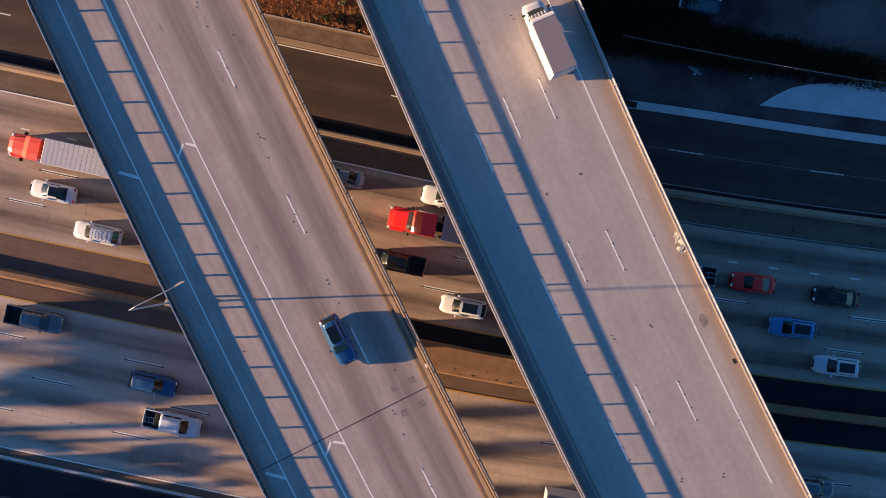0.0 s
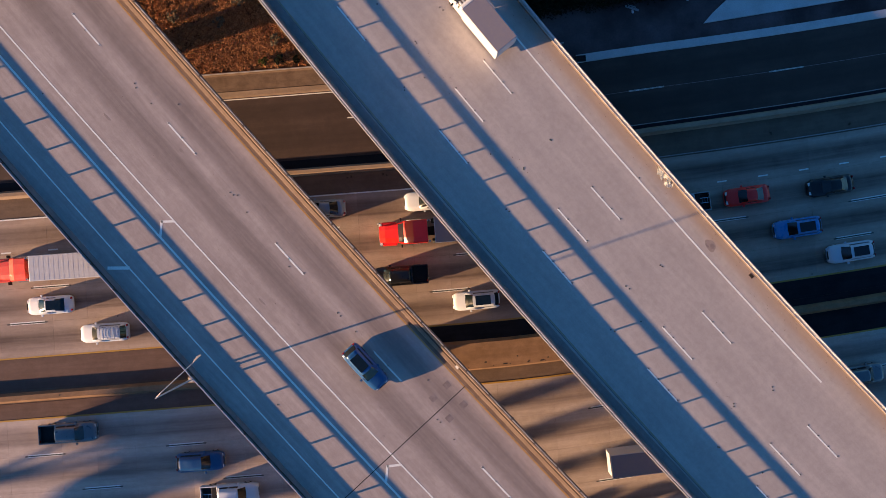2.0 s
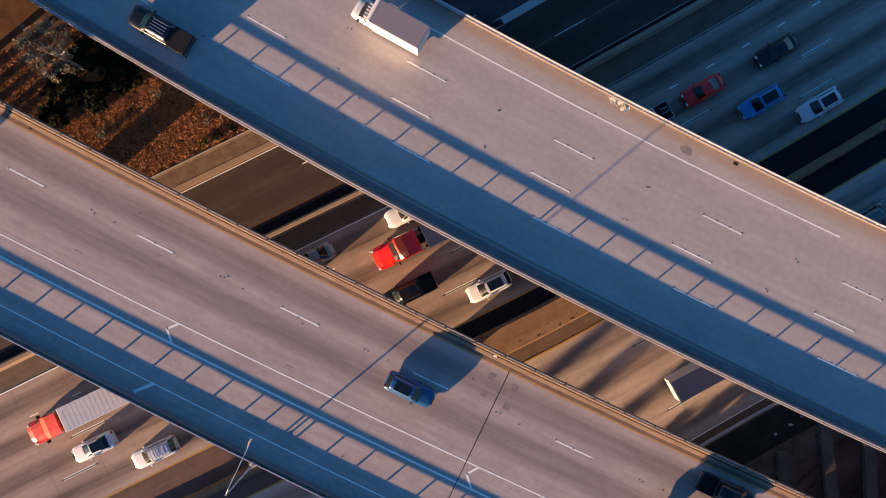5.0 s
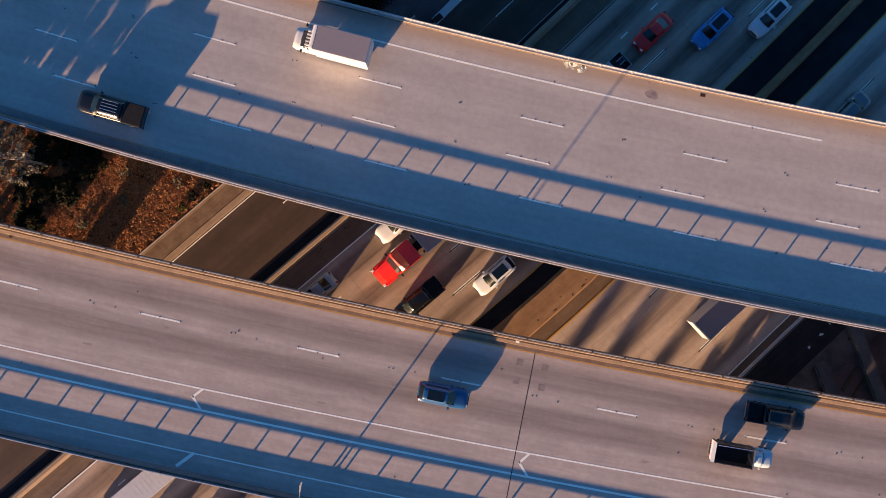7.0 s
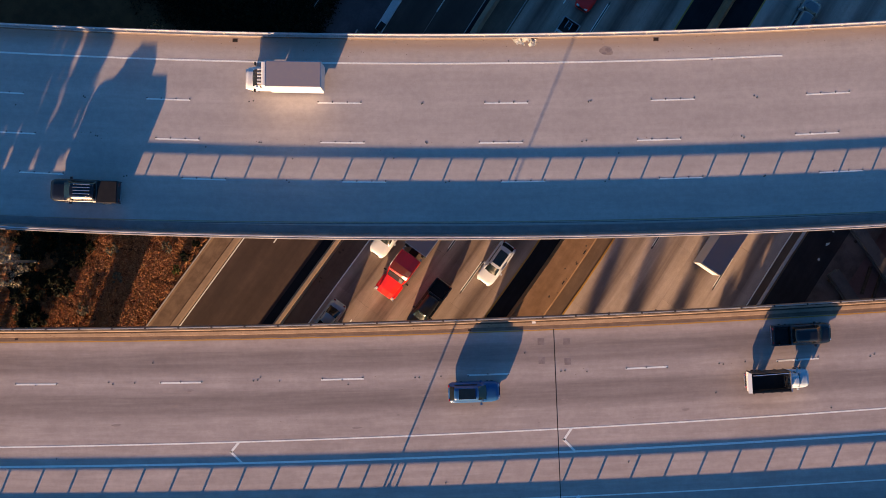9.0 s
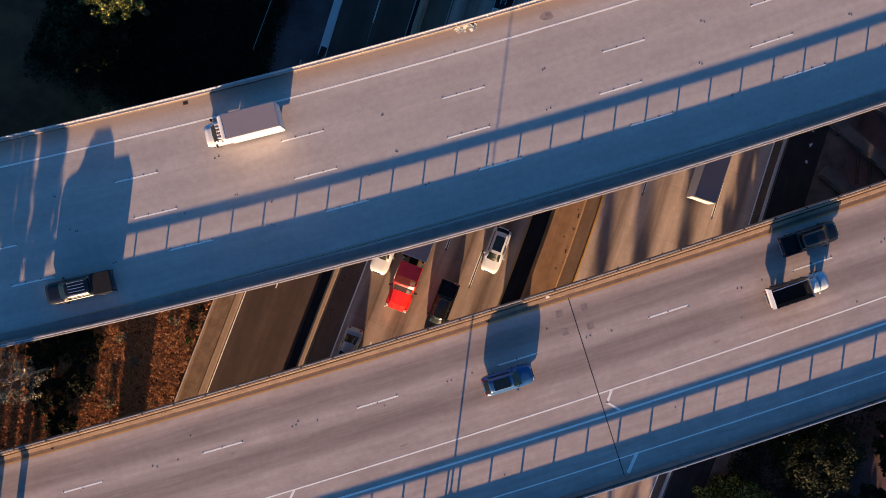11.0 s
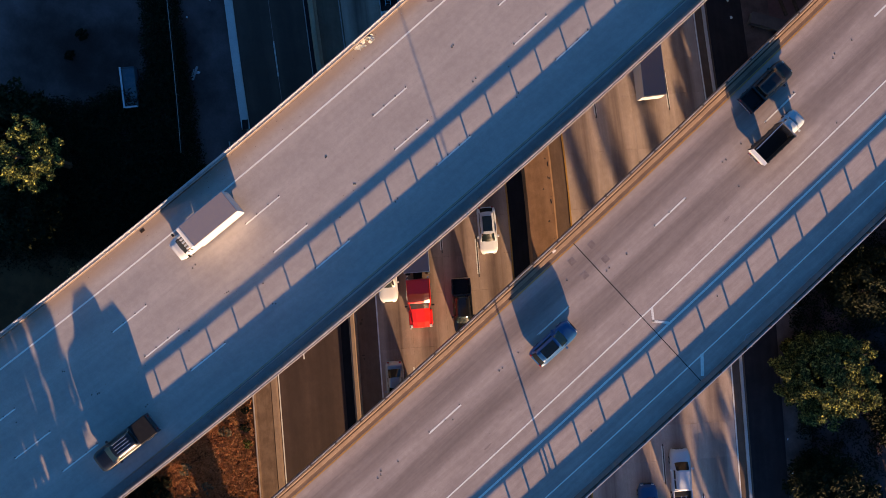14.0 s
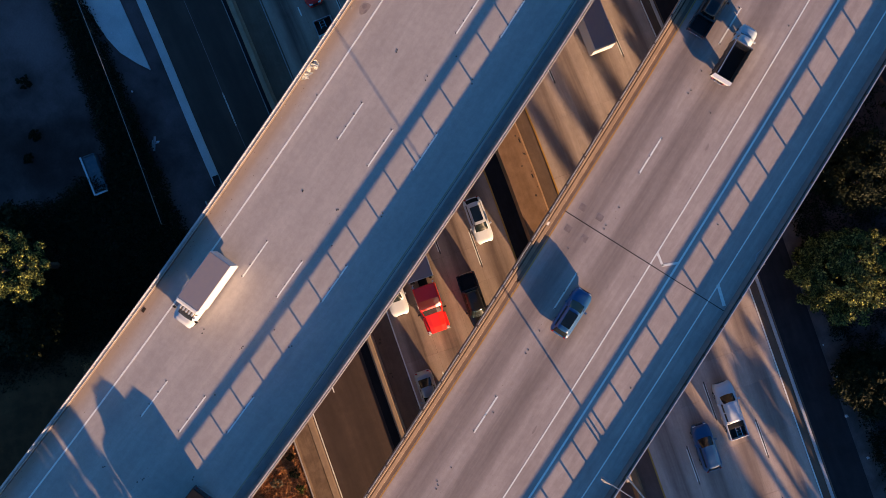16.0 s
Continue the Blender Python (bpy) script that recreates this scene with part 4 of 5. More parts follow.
def pickup(name, m, colour, label, L=5.8, W=2.0, H=1.9, bed_cover=False, roof_bars=False, load="", zb=1.18):
    v = empty(name, m, label, "pickup truck", "vehicles in traffic")
    h = L / 2
    bed = -h + L * 0.30
    bt = zb - 0.04
    tops = [(bed, zb), (0.1, zb), (1.2, zb - 0.01), (h - 0.8, zb - 0.08), (h - 0.22, zb - 0.14), (h, zb - 0.30)]
    part("body", shell(W, tops, 0.28, 0.18, 0.0), colour, v, smooth=True)
    cabin(v, bed + 0.04, 1.78, bed + 0.18, 1.06, W / 2 - 0.05, zb - 0.03, H, colour)
    bx = boxed(-h + 0.02, bed + 0.03, -W / 2 + 0.02, -W / 2 + 0.14, 0.32, bt, 0.03)
    box(bx, -h + 0.02, bed + 0.03, W / 2 - 0.14, W / 2 - 0.02, 0.32, bt, 0.03)
    box(bx, bed - 0.06, bed + 0.03, -W / 2 + 0.12, W / 2 - 0.12, 0.45, bt, 0.02)
    part("bed", bx, colour, v)
    part("tailgate", boxed(-h, -h + 0.09, -W / 2 + 0.1, W / 2 - 0.1, 0.5, bt - 0.01, 0.03), colour, v)
    part("bed_floor", boxed(-h + 0.05, bed - 0.02, -W / 2 + 0.1, W / 2 - 0.1, 0.5, 0.66), M_TRIM, v, "black bed liner")
    for sgn in (-1, 1):
        part("wheel_arch", boxed(-L * 0.30 - 0.42, -L * 0.30 + 0.42, *sorted((sgn * (W / 2 - 0.36), sgn * (W / 2 - 0.12))), 0.6, 0.86, 0.05), M_TRIM, v)
    if bed_cover:
        part("bed_cover", boxed(-h + 0.06, bed - 0.03, -W / 2 + 0.06, W / 2 - 0.06, bt - 0.04, bt + 0.03, 0.03), M_TRIM, v, "black soft bed cover")
    if roof_bars:
        for k in range(5):
            y = -0.56 + 0.28 * k
            part("roof_bar", boxed(bed + 0.45, 0.75, y - 0.03, y + 0.03, H + 0.0, H + 0.05, 0.01), M_CHROME, v, "bright roof strip")
    if load == "ladder":
        for y in (-0.35, 0.15):
            part("ladder_rail", boxed(-h + 0.1, bed - 0.1, y - 0.03, y + 0.03, 0.95, 1.03), M_CHROME, v)
        for k in range(6):
            part("ladder_rung", tube(bmesh.new(), (-h + 0.25 + 0.28 * k, -0.35, 0.99), (-h + 0.25 + 0.28 * k, 0.15, 0.99), 0.02, 0.02, 6), M_CHROME, v)
        part("tool_box", boxed(bed - 0.6, bed - 0.12, -0.8, 0.8, 0.66, 1.08, 0.03), M_TRIM, v)
    for x in (-L * 0.30, L * 0.31):
        for y in (-W / 2 + 0.12, W / 2 - 0.12):
            wheel(v, x, y, 0.4, 0.28)
    fittings(v, L, W, colour, 0.8, 0.9, 1.05, zb)
    return v


def dump_truck(m):
    v = empty("stake_bed_truck", m, "pale blue truck with an empty dark high-sided bed", "truck", "vehicles in traffic")
    L, W = 6.9, 2.2
    part("body", shell(W * 0.93, [(0.9, 1.35), (1.6, 1.32), (2.5, 1.22), (3.2, 1.14), (3.45, 0.95)], 0.45, 0.2, 0.0), P_PALEBLUE, v, smooth=True)
    cabin(v, 0.98, 2.35, 1.05, 1.85, W / 2 - 0.13, 1.28, 2.05, P_PALEBLUE)
    part("chassis", boxed(-3.3, 1.2, -0.5, 0.5, 0.5, 0.8, 0.03), M_TRIM, v)
    part("bed_floor", boxed(-3.4, 0.8, -W / 2 + 0.05, W / 2 - 0.05, 0.85, 0.97), M_TRIM, v)
    for sgn in (-1, 1):
        for k in range(5):
            z = 0.98 + 0.28 * k
            part("side_board", boxed(-3.4, 0.8, *sorted((sgn * (W / 2 - 0.06), sgn * W / 2)), z, z + 0.25, 0.01), M_DARKSTEEL, v)
        for k in range(5):
            x = -3.3 + k * 1.0
            part("stake", boxed(x - 0.05, x + 0.05, *sorted((sgn * W / 2, sgn * (W / 2 + 0.05))), 0.8, 2.42), M_DARKSTEEL, v)
    part("headboard", boxed(0.74, 0.84, -W / 2, W / 2, 0.95, 2.45, 0.02), M_CHROME, v, "pale steel headboard")
    part("tailboard", loft(bmesh.new(), [[(x, -W / 2 + 0.02, z) for x, z in ((-3.45, 1.0), (-3.38, 1.0), (-3.42, 2.28), (-3.82, 2.20), (-3.80, 2.12), (-3.50, 2.15))], [(x, W / 2 - 0.02, z) for x, z in ((-3.45, 1.0), (-3.38, 1.0), (-3.42, 2.28), (-3.82, 2.20), (-3.80, 2.12), (-3.50, 2.15))]]), P_WHITE, v, "whitish folded tailboard")
    part("tarp_bar", tube(bmesh.new(), (-3.3, 0.85, 2.42), (0.7, 0.95, 2.48), 0.04, 0.04, 8), M_CHROME, v)
    for x in (-2.2, 2.45):
        for y in (-W / 2 + 0.2, W / 2 - 0.2):
            wheel(v, x, y, 0.45, 0.34)
    fittings(v, 6.9, 2.0, P_PALEBLUE, 0.8, 0.8, 1.95, 1.35)
    return v


def box_truck(m, colour, label, box_l=4.6, box_h=3.3, roof=None):
    v = empty("box_truck", m, label, "truck", "vehicles in traffic")
    W = 2.3
    x1 = 0.9
    x0 = x1 - box_l
    bm = boxed(x0, x1, -W / 2, W / 2, 0.9, box_h, 0.04)
    part("cargo_box", bm, colour, v)
    # skirts added to stop sun passing under the box in its shadow
    for sgn in (-1, 1):
        part("side_skirt", boxed(x0 + 0.1, x1 - 0.02, *sorted((sgn * (W / 2 - 0.08), sgn * (W / 2 - 0.02))), 0.34, 0.92, 0.01), colour, v)
    part("box_roof", boxed(x0 + 0.05, x1 - 0.05, -W / 2 + 0.06, W / 2 - 0.06, box_h - 0.01, box_h + 0.03, 0.01), roof or colour, v, "pale translucent box roof")
    # rounded nose cone across the front of the box
    ring = [(x1 - 0.08, box_h - 0.95)] + [(x1 + 0.02 + 0.42 * math.sin(a), box_h - 0.40 + 0.43 * math.cos(a)) for a in [k * math.pi / 16 for k in range(13)]] + [(x1 + 0.1, box_h - 1.35), (x1 - 0.08, box_h - 1.4)]
    part("nose_cone", loft(bmesh.new(), [[(x - c, y, z - c * 0.4) for x, z in ring] for y, c in ((-W / 2 - 0.005, 0.10), (-W / 2 + 0.12, 0.0), (W / 2 - 0.12, 0.0), (W / 2 + 0.005, 0.10))]), colour, v, "rounded white nose cone", smooth=False)
    # added filler that closes a light gap between box and cab
    part("bulkhead", boxed(x1 - 0.04, x1 + 0.34, -W / 2 + 0.14, W / 2 - 0.14, 0.5, box_h - 1.2, 0.02), colour, v)
    part("body", shell(W * 0.93, [(x1 + 0.02, 1.2), (x1 + 1.3, 1.18), (x1 + 1.9, 1.08), (x1 + 2.25, 0.92)], 0.42, 0.2, 0.0), colour, v, smooth=True)
    cabin(v, x1 + 0.08, x1 + 1.6, x1 + 0.12, x1 + 0.95, W / 2 - 0.14, 1.15, 2.0, colour)
    for k in range(5):
        y = -0.62 + 0.31 * k
        part("roof_rib", boxed(x1 + 0.42, x1 + 0.98, y - 0.07, y + 0.07, 1.97, 2.07, 0.02), colour, v)
        part("roof_louvre", boxed(x1 + 0.44, x1 + 0.96, y + 0.10, y + 0.21, 1.96, 2.03, 0.01), M_BARRIER, v, "tan louvre")
    part("chassis", boxed(x0 + 0.1, x1 + 1.0, -0.5, 0.5, 0.5, 0.92), M_TRIM, v)
    for x in (x0 + 1.1, x1 + 1.45):
        for y in (-W / 2 + 0.22, W / 2 - 0.22):
            wheel(v, x, y, 0.42, 0.3)
    for sgn in (-1, 1):
        part("mirror", boxed(x1 + 1.2, x1 + 1.34, *sorted((sgn * (W / 2 - 0.1), sgn * (W / 2 + 0.18))), 1.35, 1.7, 0.03), M_TRIM, v)
        part("headlight", boxed(x1 + 2.1, x1 + 2.27, *sorted((sgn * 0.55, sgn * 0.9)), 0.66, 0.84, 0.02), M_LAMP, v)
    part("bumper", boxed(x1 + 2.1, x1 + 2.33, -0.95, 0.95, 0.4, 0.6, 0.04), M_CHROME, v)
    return v


def semi(m, cab_colour, label, f=1.0, roof=None, ribs=28):
    """A bonneted tractor with a box trailer; f stretches the cab."""
    v = empty("articulated_lorry", m, label, "lorry", "vehicles in traffic")
    W = 2.5
    # cab with bonnet, roof fairing
    sec = [(-1.6, 0.94, 1.7), (0.2, 0.94, 1.7), (0.9, 0.8, 1.62), (2.0, 0.72, 1.48), (2.5, 0.66, 1.3)]
    part("body", loft(bmesh.new(), [section(x * f, W / 2 * k, 0.6, z, 0.08) for x, k, z in sec]), cab_colour, v)
    part("sleeper", loft(bmesh.new(), [section(x * f, 1.15, 1.2, z, 0.06, 0.05) for x, z in ((-1.7, 3.5), (-0.5, 3.35), (0.1, 2.75), (0.35, 2.5))]), cab_colour, v)
    part("windscreen", loft(bmesh.new(), [[(0.36 * f, -0.95, 2.5), (0.36 * f, 0.95, 2.5), (0.2, 0.95, 2.5), (0.2, -0.95, 2.5)], [(0.85 * f, -0.9, 1.7), (0.85 * f, 0.9, 1.7), (0.3, 0.95, 1.7), (0.3, -0.95, 1.7)]]), M_GLASS, v, "dark windscreen")
    for sgn in (-1, 1):
        part("fender", boxed(1.0 * f, 2.3 * f, *sorted((sgn * 0.75, sgn * 1.22)), 0.5, 1.15, 0.12), cab_colour, v)
        part("exhaust_stack", tube(bmesh.new(), (-1.85 * f, sgn * 1.05, 0.8), (-1.85 * f, sgn * 1.05, 3.6), 0.08, 0.08, 10), M_CHROME, v)
        part("mirror", boxed(0.5 * f, 0.5 * f + 0.15, *sorted((sgn * 1.2, sgn * 1.5)), 1.8, 2.4, 0.03), M_TRIM, v)
        part("headlight", boxed(2.25 * f, 2.25 * f + 0.25, *sorted((sgn * 0.72, sgn * 1.1)), 0.85, 1.17, 0.03), M_LAMP, v)
        part("fuel_tank", tube(bmesh.new(), (-1.4, sgn * 1.0, 0.75), (0.3, sgn * 1.0, 0.75), 0.32, 0.32, 14), M_CHROME, v)
    part("bumper", boxed(2.35 * f, 2.35 * f + 0.25, -1.2, 1.2, 0.45, 0.75, 0.06), M_CHROME, v)
    part("chassis", boxed(-4.2, 1.5, -0.45, 0.45, 0.6, 0.95), M_TRIM, v)
    # box trailer, ribbed where its roof is
    front = -2.3 * f
    trailer = part("trailer", boxed(-16.2, front, -1.28, 1.28, 1.15, 3.95 if roof else 4.0, 0.05), P_TRAILER, v, "pale ribbed trailer" if ribs else "pale box trailer")
    if roof:
        part("trailer_roof", boxed(-16.15, front - 0.06, -1.24, 1.24, 3.94, 3.99, 0.02), roof, trailer, "grey translucent roof")
    for k in range(ribs):
        x = -16.0 + k * 0.49
        part("roof_rib", boxed(x - 0.07, x + 0.07, -1.22, 1.22, 3.99, 4.005), P_TRAILER, v)
    part("landing_leg", boxed(-5.4, -5.2, -0.8, 0.8, 0.2, 1.2), M_TRIM, v)
    for x in (1.6 * f, -2.9, -4.1, -13.6, -14.8):
        for y in (-1.02, 1.02):
            wheel(v, x, y, 0.5, 0.36 if x > 0 else 0.5)
    return v


P_WHITE = paint("white_paint", (0.54, 0.585, 0.64), 0.38, 0.0, 0.3, 0.04)
P_SILVER = paint("silver_paint", (0.34, 0.35, 0.36), 0.35, 0.6)
P_BLACK = paint("black_paint", (0.006, 0.007, 0.010), 0.30, 0.0, 0.25, 0.0)
P_ROOF = paint("fibreglass_roof", (0.24, 0.215, 0.235), 0.6, 0.0, 0.0, 0.25)
P_DKBLUE = paint("dark_blue_paint", (0.008, 0.068, 0.19), 0.36, 0.0, 0.35, 0.03)
P_BLUE = paint("blue_paint", (0.010, 0.20, 0.50), 0.28)
P_RED = paint("red_paint", (0.80, 0.020, 0.016), 0.34, 0.0, 0.25, 0.03)
P_ORANGE = paint("orange_red_paint", (0.62, 0.055, 0.028), 0.35)
P_GREY = paint("grey_paint", (0.15, 0.16, 0.17), 0.3, 0.4)
P_PALEBLUE = paint("pale_blue_paint", (0.42, 0.50, 0.55), 0.35)
P_TRAILER = paint("trailer_white", (0.52, 0.53, 0.55), 0.45, 0.0, 0.1, 0.2)
P_TRUCK = paint("truck_white", (0.49, 0.51, 0.54), 0.45, 0.0, 0.15, 0.08)


def on_road(x, y, back=False):
    """A place on the freeway, heading +x, or -x where back."""
    slope = math.degrees(math.atan(0.0018 * max(0.0, x + 8)))
    return pose(x, y, 0.0, 0, 0, slope + (180 if back else 0))


def on_viaduct(arc, s, r, back=False):
    x, y, z = arc.at(s, r)
    return pose(x, y, z + 0.004, 0, 0, arc.heading(s) + (180 if back else 0))


# upper carriageway, traffic towards -x
semi(on_road(-43.2, 0.95, True), P_ORANGE, "orange-red lorry with a pale ribbed trailer")
semi(on_road(-3.35, 1.95, True), P_RED, "bright red bonneted lorry pulling a grey-roofed box trailer", 1.18, P_ROOF, 0)
car("station_wagon", on_road(-35.2, -6.1, True), P_WHITE, "white estate car with a barred roof rack", 4.9, 1.88, 1.72, "suv", rack=True)
car("sedan", on_road(-40.6, -2.9, True), P_WHITE, "white saloon car with a dark sunroof", sunroof=True)
car("sedan", on_road(-12.0, 5.0, True), P_SILVER, "silver saloon car coming out under the viaduct")
car("work_van", on_road(-0.9, 5.1, True), P_WHITE, "white van carrying a ladder rack", 5.3, 1.95, 1.95, "suv", rack=True)
pickup("pickup_truck", on_road(-4.4, -2.4, True), P_BLACK, "black pickup with an open bed", 5.6)
car("suv", on_road(3.1, -5.45, True), P_WHITE, "white sport utility car with a dark roof pane", 4.8, 1.9, 1.7, "suv", sunroof=True)
car("sedan", on_road(40.2, 3.7, True), P_BLACK, "black saloon car in the shade")
car("sedan", on_road(31.6, 3.3, True), P_RED, "red saloon car on the shaded freeway", 4.6)
car("suv", on_road(36.5, -0.35, True), P_BLUE, "bright blue sport utility car with a dark sunroof", 4.9, 1.9, 1.7, "suv", sunroof=True)
pickup("pickup_truck", on_road(25.0, 2.9, True), P_SILVER, "silver pickup in the shade with a pale bed cover", 5.4, load="ladder")
car("suv", on_road(41.8, -3.2, True), P_WHITE, "white sport utility car with black sunroof", 4.8, 1.9, 1.7, "suv", sunroof=True)
# lower carriageway, traffic towards +x
pickup("pickup_truck", on_road(-39.6, -16.1), P_GREY, "grey pickup with an open bed", 5.9)
pickup("pickup_truck", on_road(-23.5, -23.5), P_WHITE, "white pickup with a ladder in its bed", 5.9, load="ladder")
car("suv", on_road(-26.3, -20.0), P_DKBLUE, "dark blue sport utility car", 4.9, 1.95, 1.75, "suv")
box_truck(on_road(19.6, -22.6), P_TRUCK, "white box truck with a grey roof", 5.2, 3.4, P_ROOF)
pickup("pickup_truck", on_road(41.3, -15.9), P_GREY, "grey pickup in the shade", 5.8)
# on the viaducts
pickup("pickup_truck", on_viaduct(V1, 34.6, 1393.9), P_BLACK, "black pickup with an open bed", 5.4, 1.92)
dump_truck(on_viaduct(V1, 32.0, 1398.0) @ Matrix.Diagonal((0.84, 0.84, 1.06, 1.0)))
car("suv", on_viaduct(V1, 3.3, 1397.9), P_DKBLUE, "deep blue sport utility car with a dark sunroof", 4.8, 1.9, 1.75, "suv", sunroof=True)
pickup("pickup_truck", on_viaduct(V2, -29.8, 709.35, True), P_BLACK, "black pickup with roof strips and covered bed", 6.1, 2.05, 1.86, bed_cover=True, roof_bars=True, zb=1.46)
box_truck(on_viaduct(V2, -13.3, 699.2, True), P_TRUCK, "white box truck with a grey translucent roof", 4.9, 3.2, P_ROOF)


# ---- small things ----
M_POLE = surface("dull_galvanised_pole", (0.48, 0.47, 0.46), (0.60, 0.59, 0.58), 3.0, 30.0, rough=0.55, metal=0.2)


def light_pole():
    x, y, z = V1.at(-6.95, 1410.95)
    t = empty("street_lamp", pose(x, y, z), "tall galvanised street lamp on the viaduct parapet", "street lamp")
    part("pedestal", boxed(-0.3, 0.3, -0.3, 0.3, -0.28, 0.56, 0.04), M_BARRIER, t, "concrete pedestal")
    part("base_plate", boxed(-0.2, 0.2, -0.2, 0.2, 0.56, 0.61, 0.01), M_RAIL, t)
    part("pole", tube(bmesh.new(), (0, 0, 0.6), (0, 0, 10.2), 0.095, 0.06, 12), M_POLE, t)
    pts = [Vector((0.0, 0.0, 10.1)), Vector((0.5, 0.42, 10.4)), Vector((1.6, 1.32, 10.3)), Vector((3.3, 2.75, 9.9))]
    bm = bmesh.new()
    for a, b in zip(pts, pts[1:]):
        tube(bm, a, b, 0.04, 0.036, 8)
    part("arm", bm, M_POLE, t)
    bm = loft(bmesh.new(), [[(3.3 + d * 0.77 - w * 0.64 * sx, 2.75 + d * 0.64 + w * 0.77 * sx, zz) for sx, zz in ((-1, 9.82), (-1, 9.92), (0, 9.98), (1, 9.92), (1, 9.82))] for d, w in ((-0.1, 0.06), (0.1, 0.13), (0.5, 0.17), (0.75, 0.1))])
    head = part("lamp_head", bm, M_STEEL, t, "grey cobra-head lamp")
    part("lens", boxed(3.45, 3.75, 2.9, 3.15, 9.77, 9.83, 0.02), M_LAMP, head)
    return t


light_pole()


M_WIRE = surface("dull_fence_steel", (0.26, 0.26, 0.27), (0.34, 0.34, 0.35), 3.0, 30.0, rough=0.6)


def fence():
    t = empty("chain_link_fence", pose(0, 0, 0), "thin galvanised wire fence on a dark bank", "fence")
    pts = [(13.0 + 3.0 * k, 24.95 + 0.0105 * (3.0 * k) + 0.0009 * (3.0 * k) ** 2) for k in range(16)]
    post = part("post", tube(bmesh.new(), (0, 0, -0.5), (0, 0, 1.85), 0.03, 0.03, 8), M_DARKSTEEL, t)
    for k, (x, y) in enumerate(pts):
        ob = post if k == 0 else new("post", post.data)
        ob.parent = t
        ob.matrix_basis = pose(x, y, 0)
    for a, b in zip(pts, pts[1:]):
        part("top_rail", tube(bmesh.new(), (*a, 1.83), (*b, 1.83), 0.035, 0.035, 8), M_WIRE, t)
        for z in (0.4, 0.9, 1.4):
            part("wire", tube(bmesh.new(), (*a, z), (*b, z), 0.006, 0.006, 4), M_DARKSTEEL, t)
    return t


fence()


def container():
    t = empty("storage_bin", pose(20.2, 30.1, -0.28, 0, 0, 3.0), "long blue-grey storage bin with pale rims", "container")
    bm = boxed(-2.05, 2.05, -0.68, -0.62, 0, 1.1)
    box(bm, -2.05, 2.05, 0.62, 0.68, 0, 1.1)
    box(bm, -2.05, -1.99, -0.62, 0.62, 0, 1.1)
    box(bm, 1.99, 2.05, -0.62, 0.62, 0, 1.1)
    box(bm, -2.0, 2.0, -0.62, 0.62, 0, 0.08)
    part("shell", bm, P_BIN, t)
    part("cover", boxed(-1.98, 1.98, -0.6, 0.6, 0.9, 0.96, 0.02), P_BIN, t)
    part("rim", boxed(-2.12, 2.1, 0.62, 0.80, 1.1, 1.18, 0.02), P_WHITE, t, "pale rim")
    part("rim", boxed(-2.14, -1.96, -0.7, 0.62, 1.1, 1.18, 0.02), P_WHITE, t, "pale rim")
    for sx in (-1.9, 1.9):
        for sy in (-0.55, 0.55):
            part("foot", boxed(sx - 0.08, sx + 0.08, sy - 0.08, sy + 0.08, -0.15, 0.02), M_DARKSTEEL, t)
    return t


P_BIN = paint("bin_blue", (0.06, 0.11, 0.145), 0.5, 0.0, 0.0, 0.3)
container()


def beam(x0, y0, x1, y1, w, z0, z1):
    t = empty("precast_beam", pose((x0 + x1) / 2, (y0 + y1) / 2, 0, 0, 0, math.degrees(math.atan2(y1 - y0, x1 - x0))), "heavy dark concrete beam on sleepers in shade", "beam", "concrete beams")
    h = math.hypot(x1 - x0, y1 - y0) / 2
    prof = [(-w / 2, z0), (-w / 2, z0 + 0.2), (-w / 5, z0 + 0.35), (-w / 5, z1 - 0.3), (-w / 2, z1 - 0.15), (-w / 2, z1), (w / 2, z1), (w / 2, z1 - 0.15), (w / 5, z1 - 0.3), (w / 5, z0 + 0.35), (w / 2, z0 + 0.2), (w / 2, z0)]
    part("beam_body", loft(bmesh.new(), [[(x, y, z) for y, z in prof] for x in (-h, h)]), M_BEAM, t)
    for x in (-h * 0.7, h * 0.7):
        part("sleeper", boxed(x - 0.15, x + 0.15, -w / 2 - 0.25, w / 2 + 0.25, -0.45, z0, 0.02), M_BARK, t, "timber sleeper")
    return t


# beam concrete darkened for the shade it lies in
M_BEAM = surface("shaded_beam_concrete", (0.10, 0.095, 0.10), (0.14, 0.133, 0.135), 0.8, 10.0, spec=0.1)
for q in ((23.1, -33.9, 21.7, -37.9), (28.3, -32.9, 25.0, -42.4), (32.3, -35.0, 28.6, -43.8), (36.5, -37.0, 33.0, -46.0)):
    beam(*q, 1.15, -0.1, 0.68)
for k, (x, y) in enumerate(((24.6, -37.4), (25.0, -38.6), (28.3, -40.2), (28.7, -41.2))):
    t = empty("timber_rail", pose(x, y, -0.3, 0, 0, 18), "dark timber rail lying on olive ground", "timber", "stacked timbers")
    part("timber", boxed(-1.5, 1.5, -0.14, 0.14, -0.15, 0.22, 0.02), M_BARK, t)


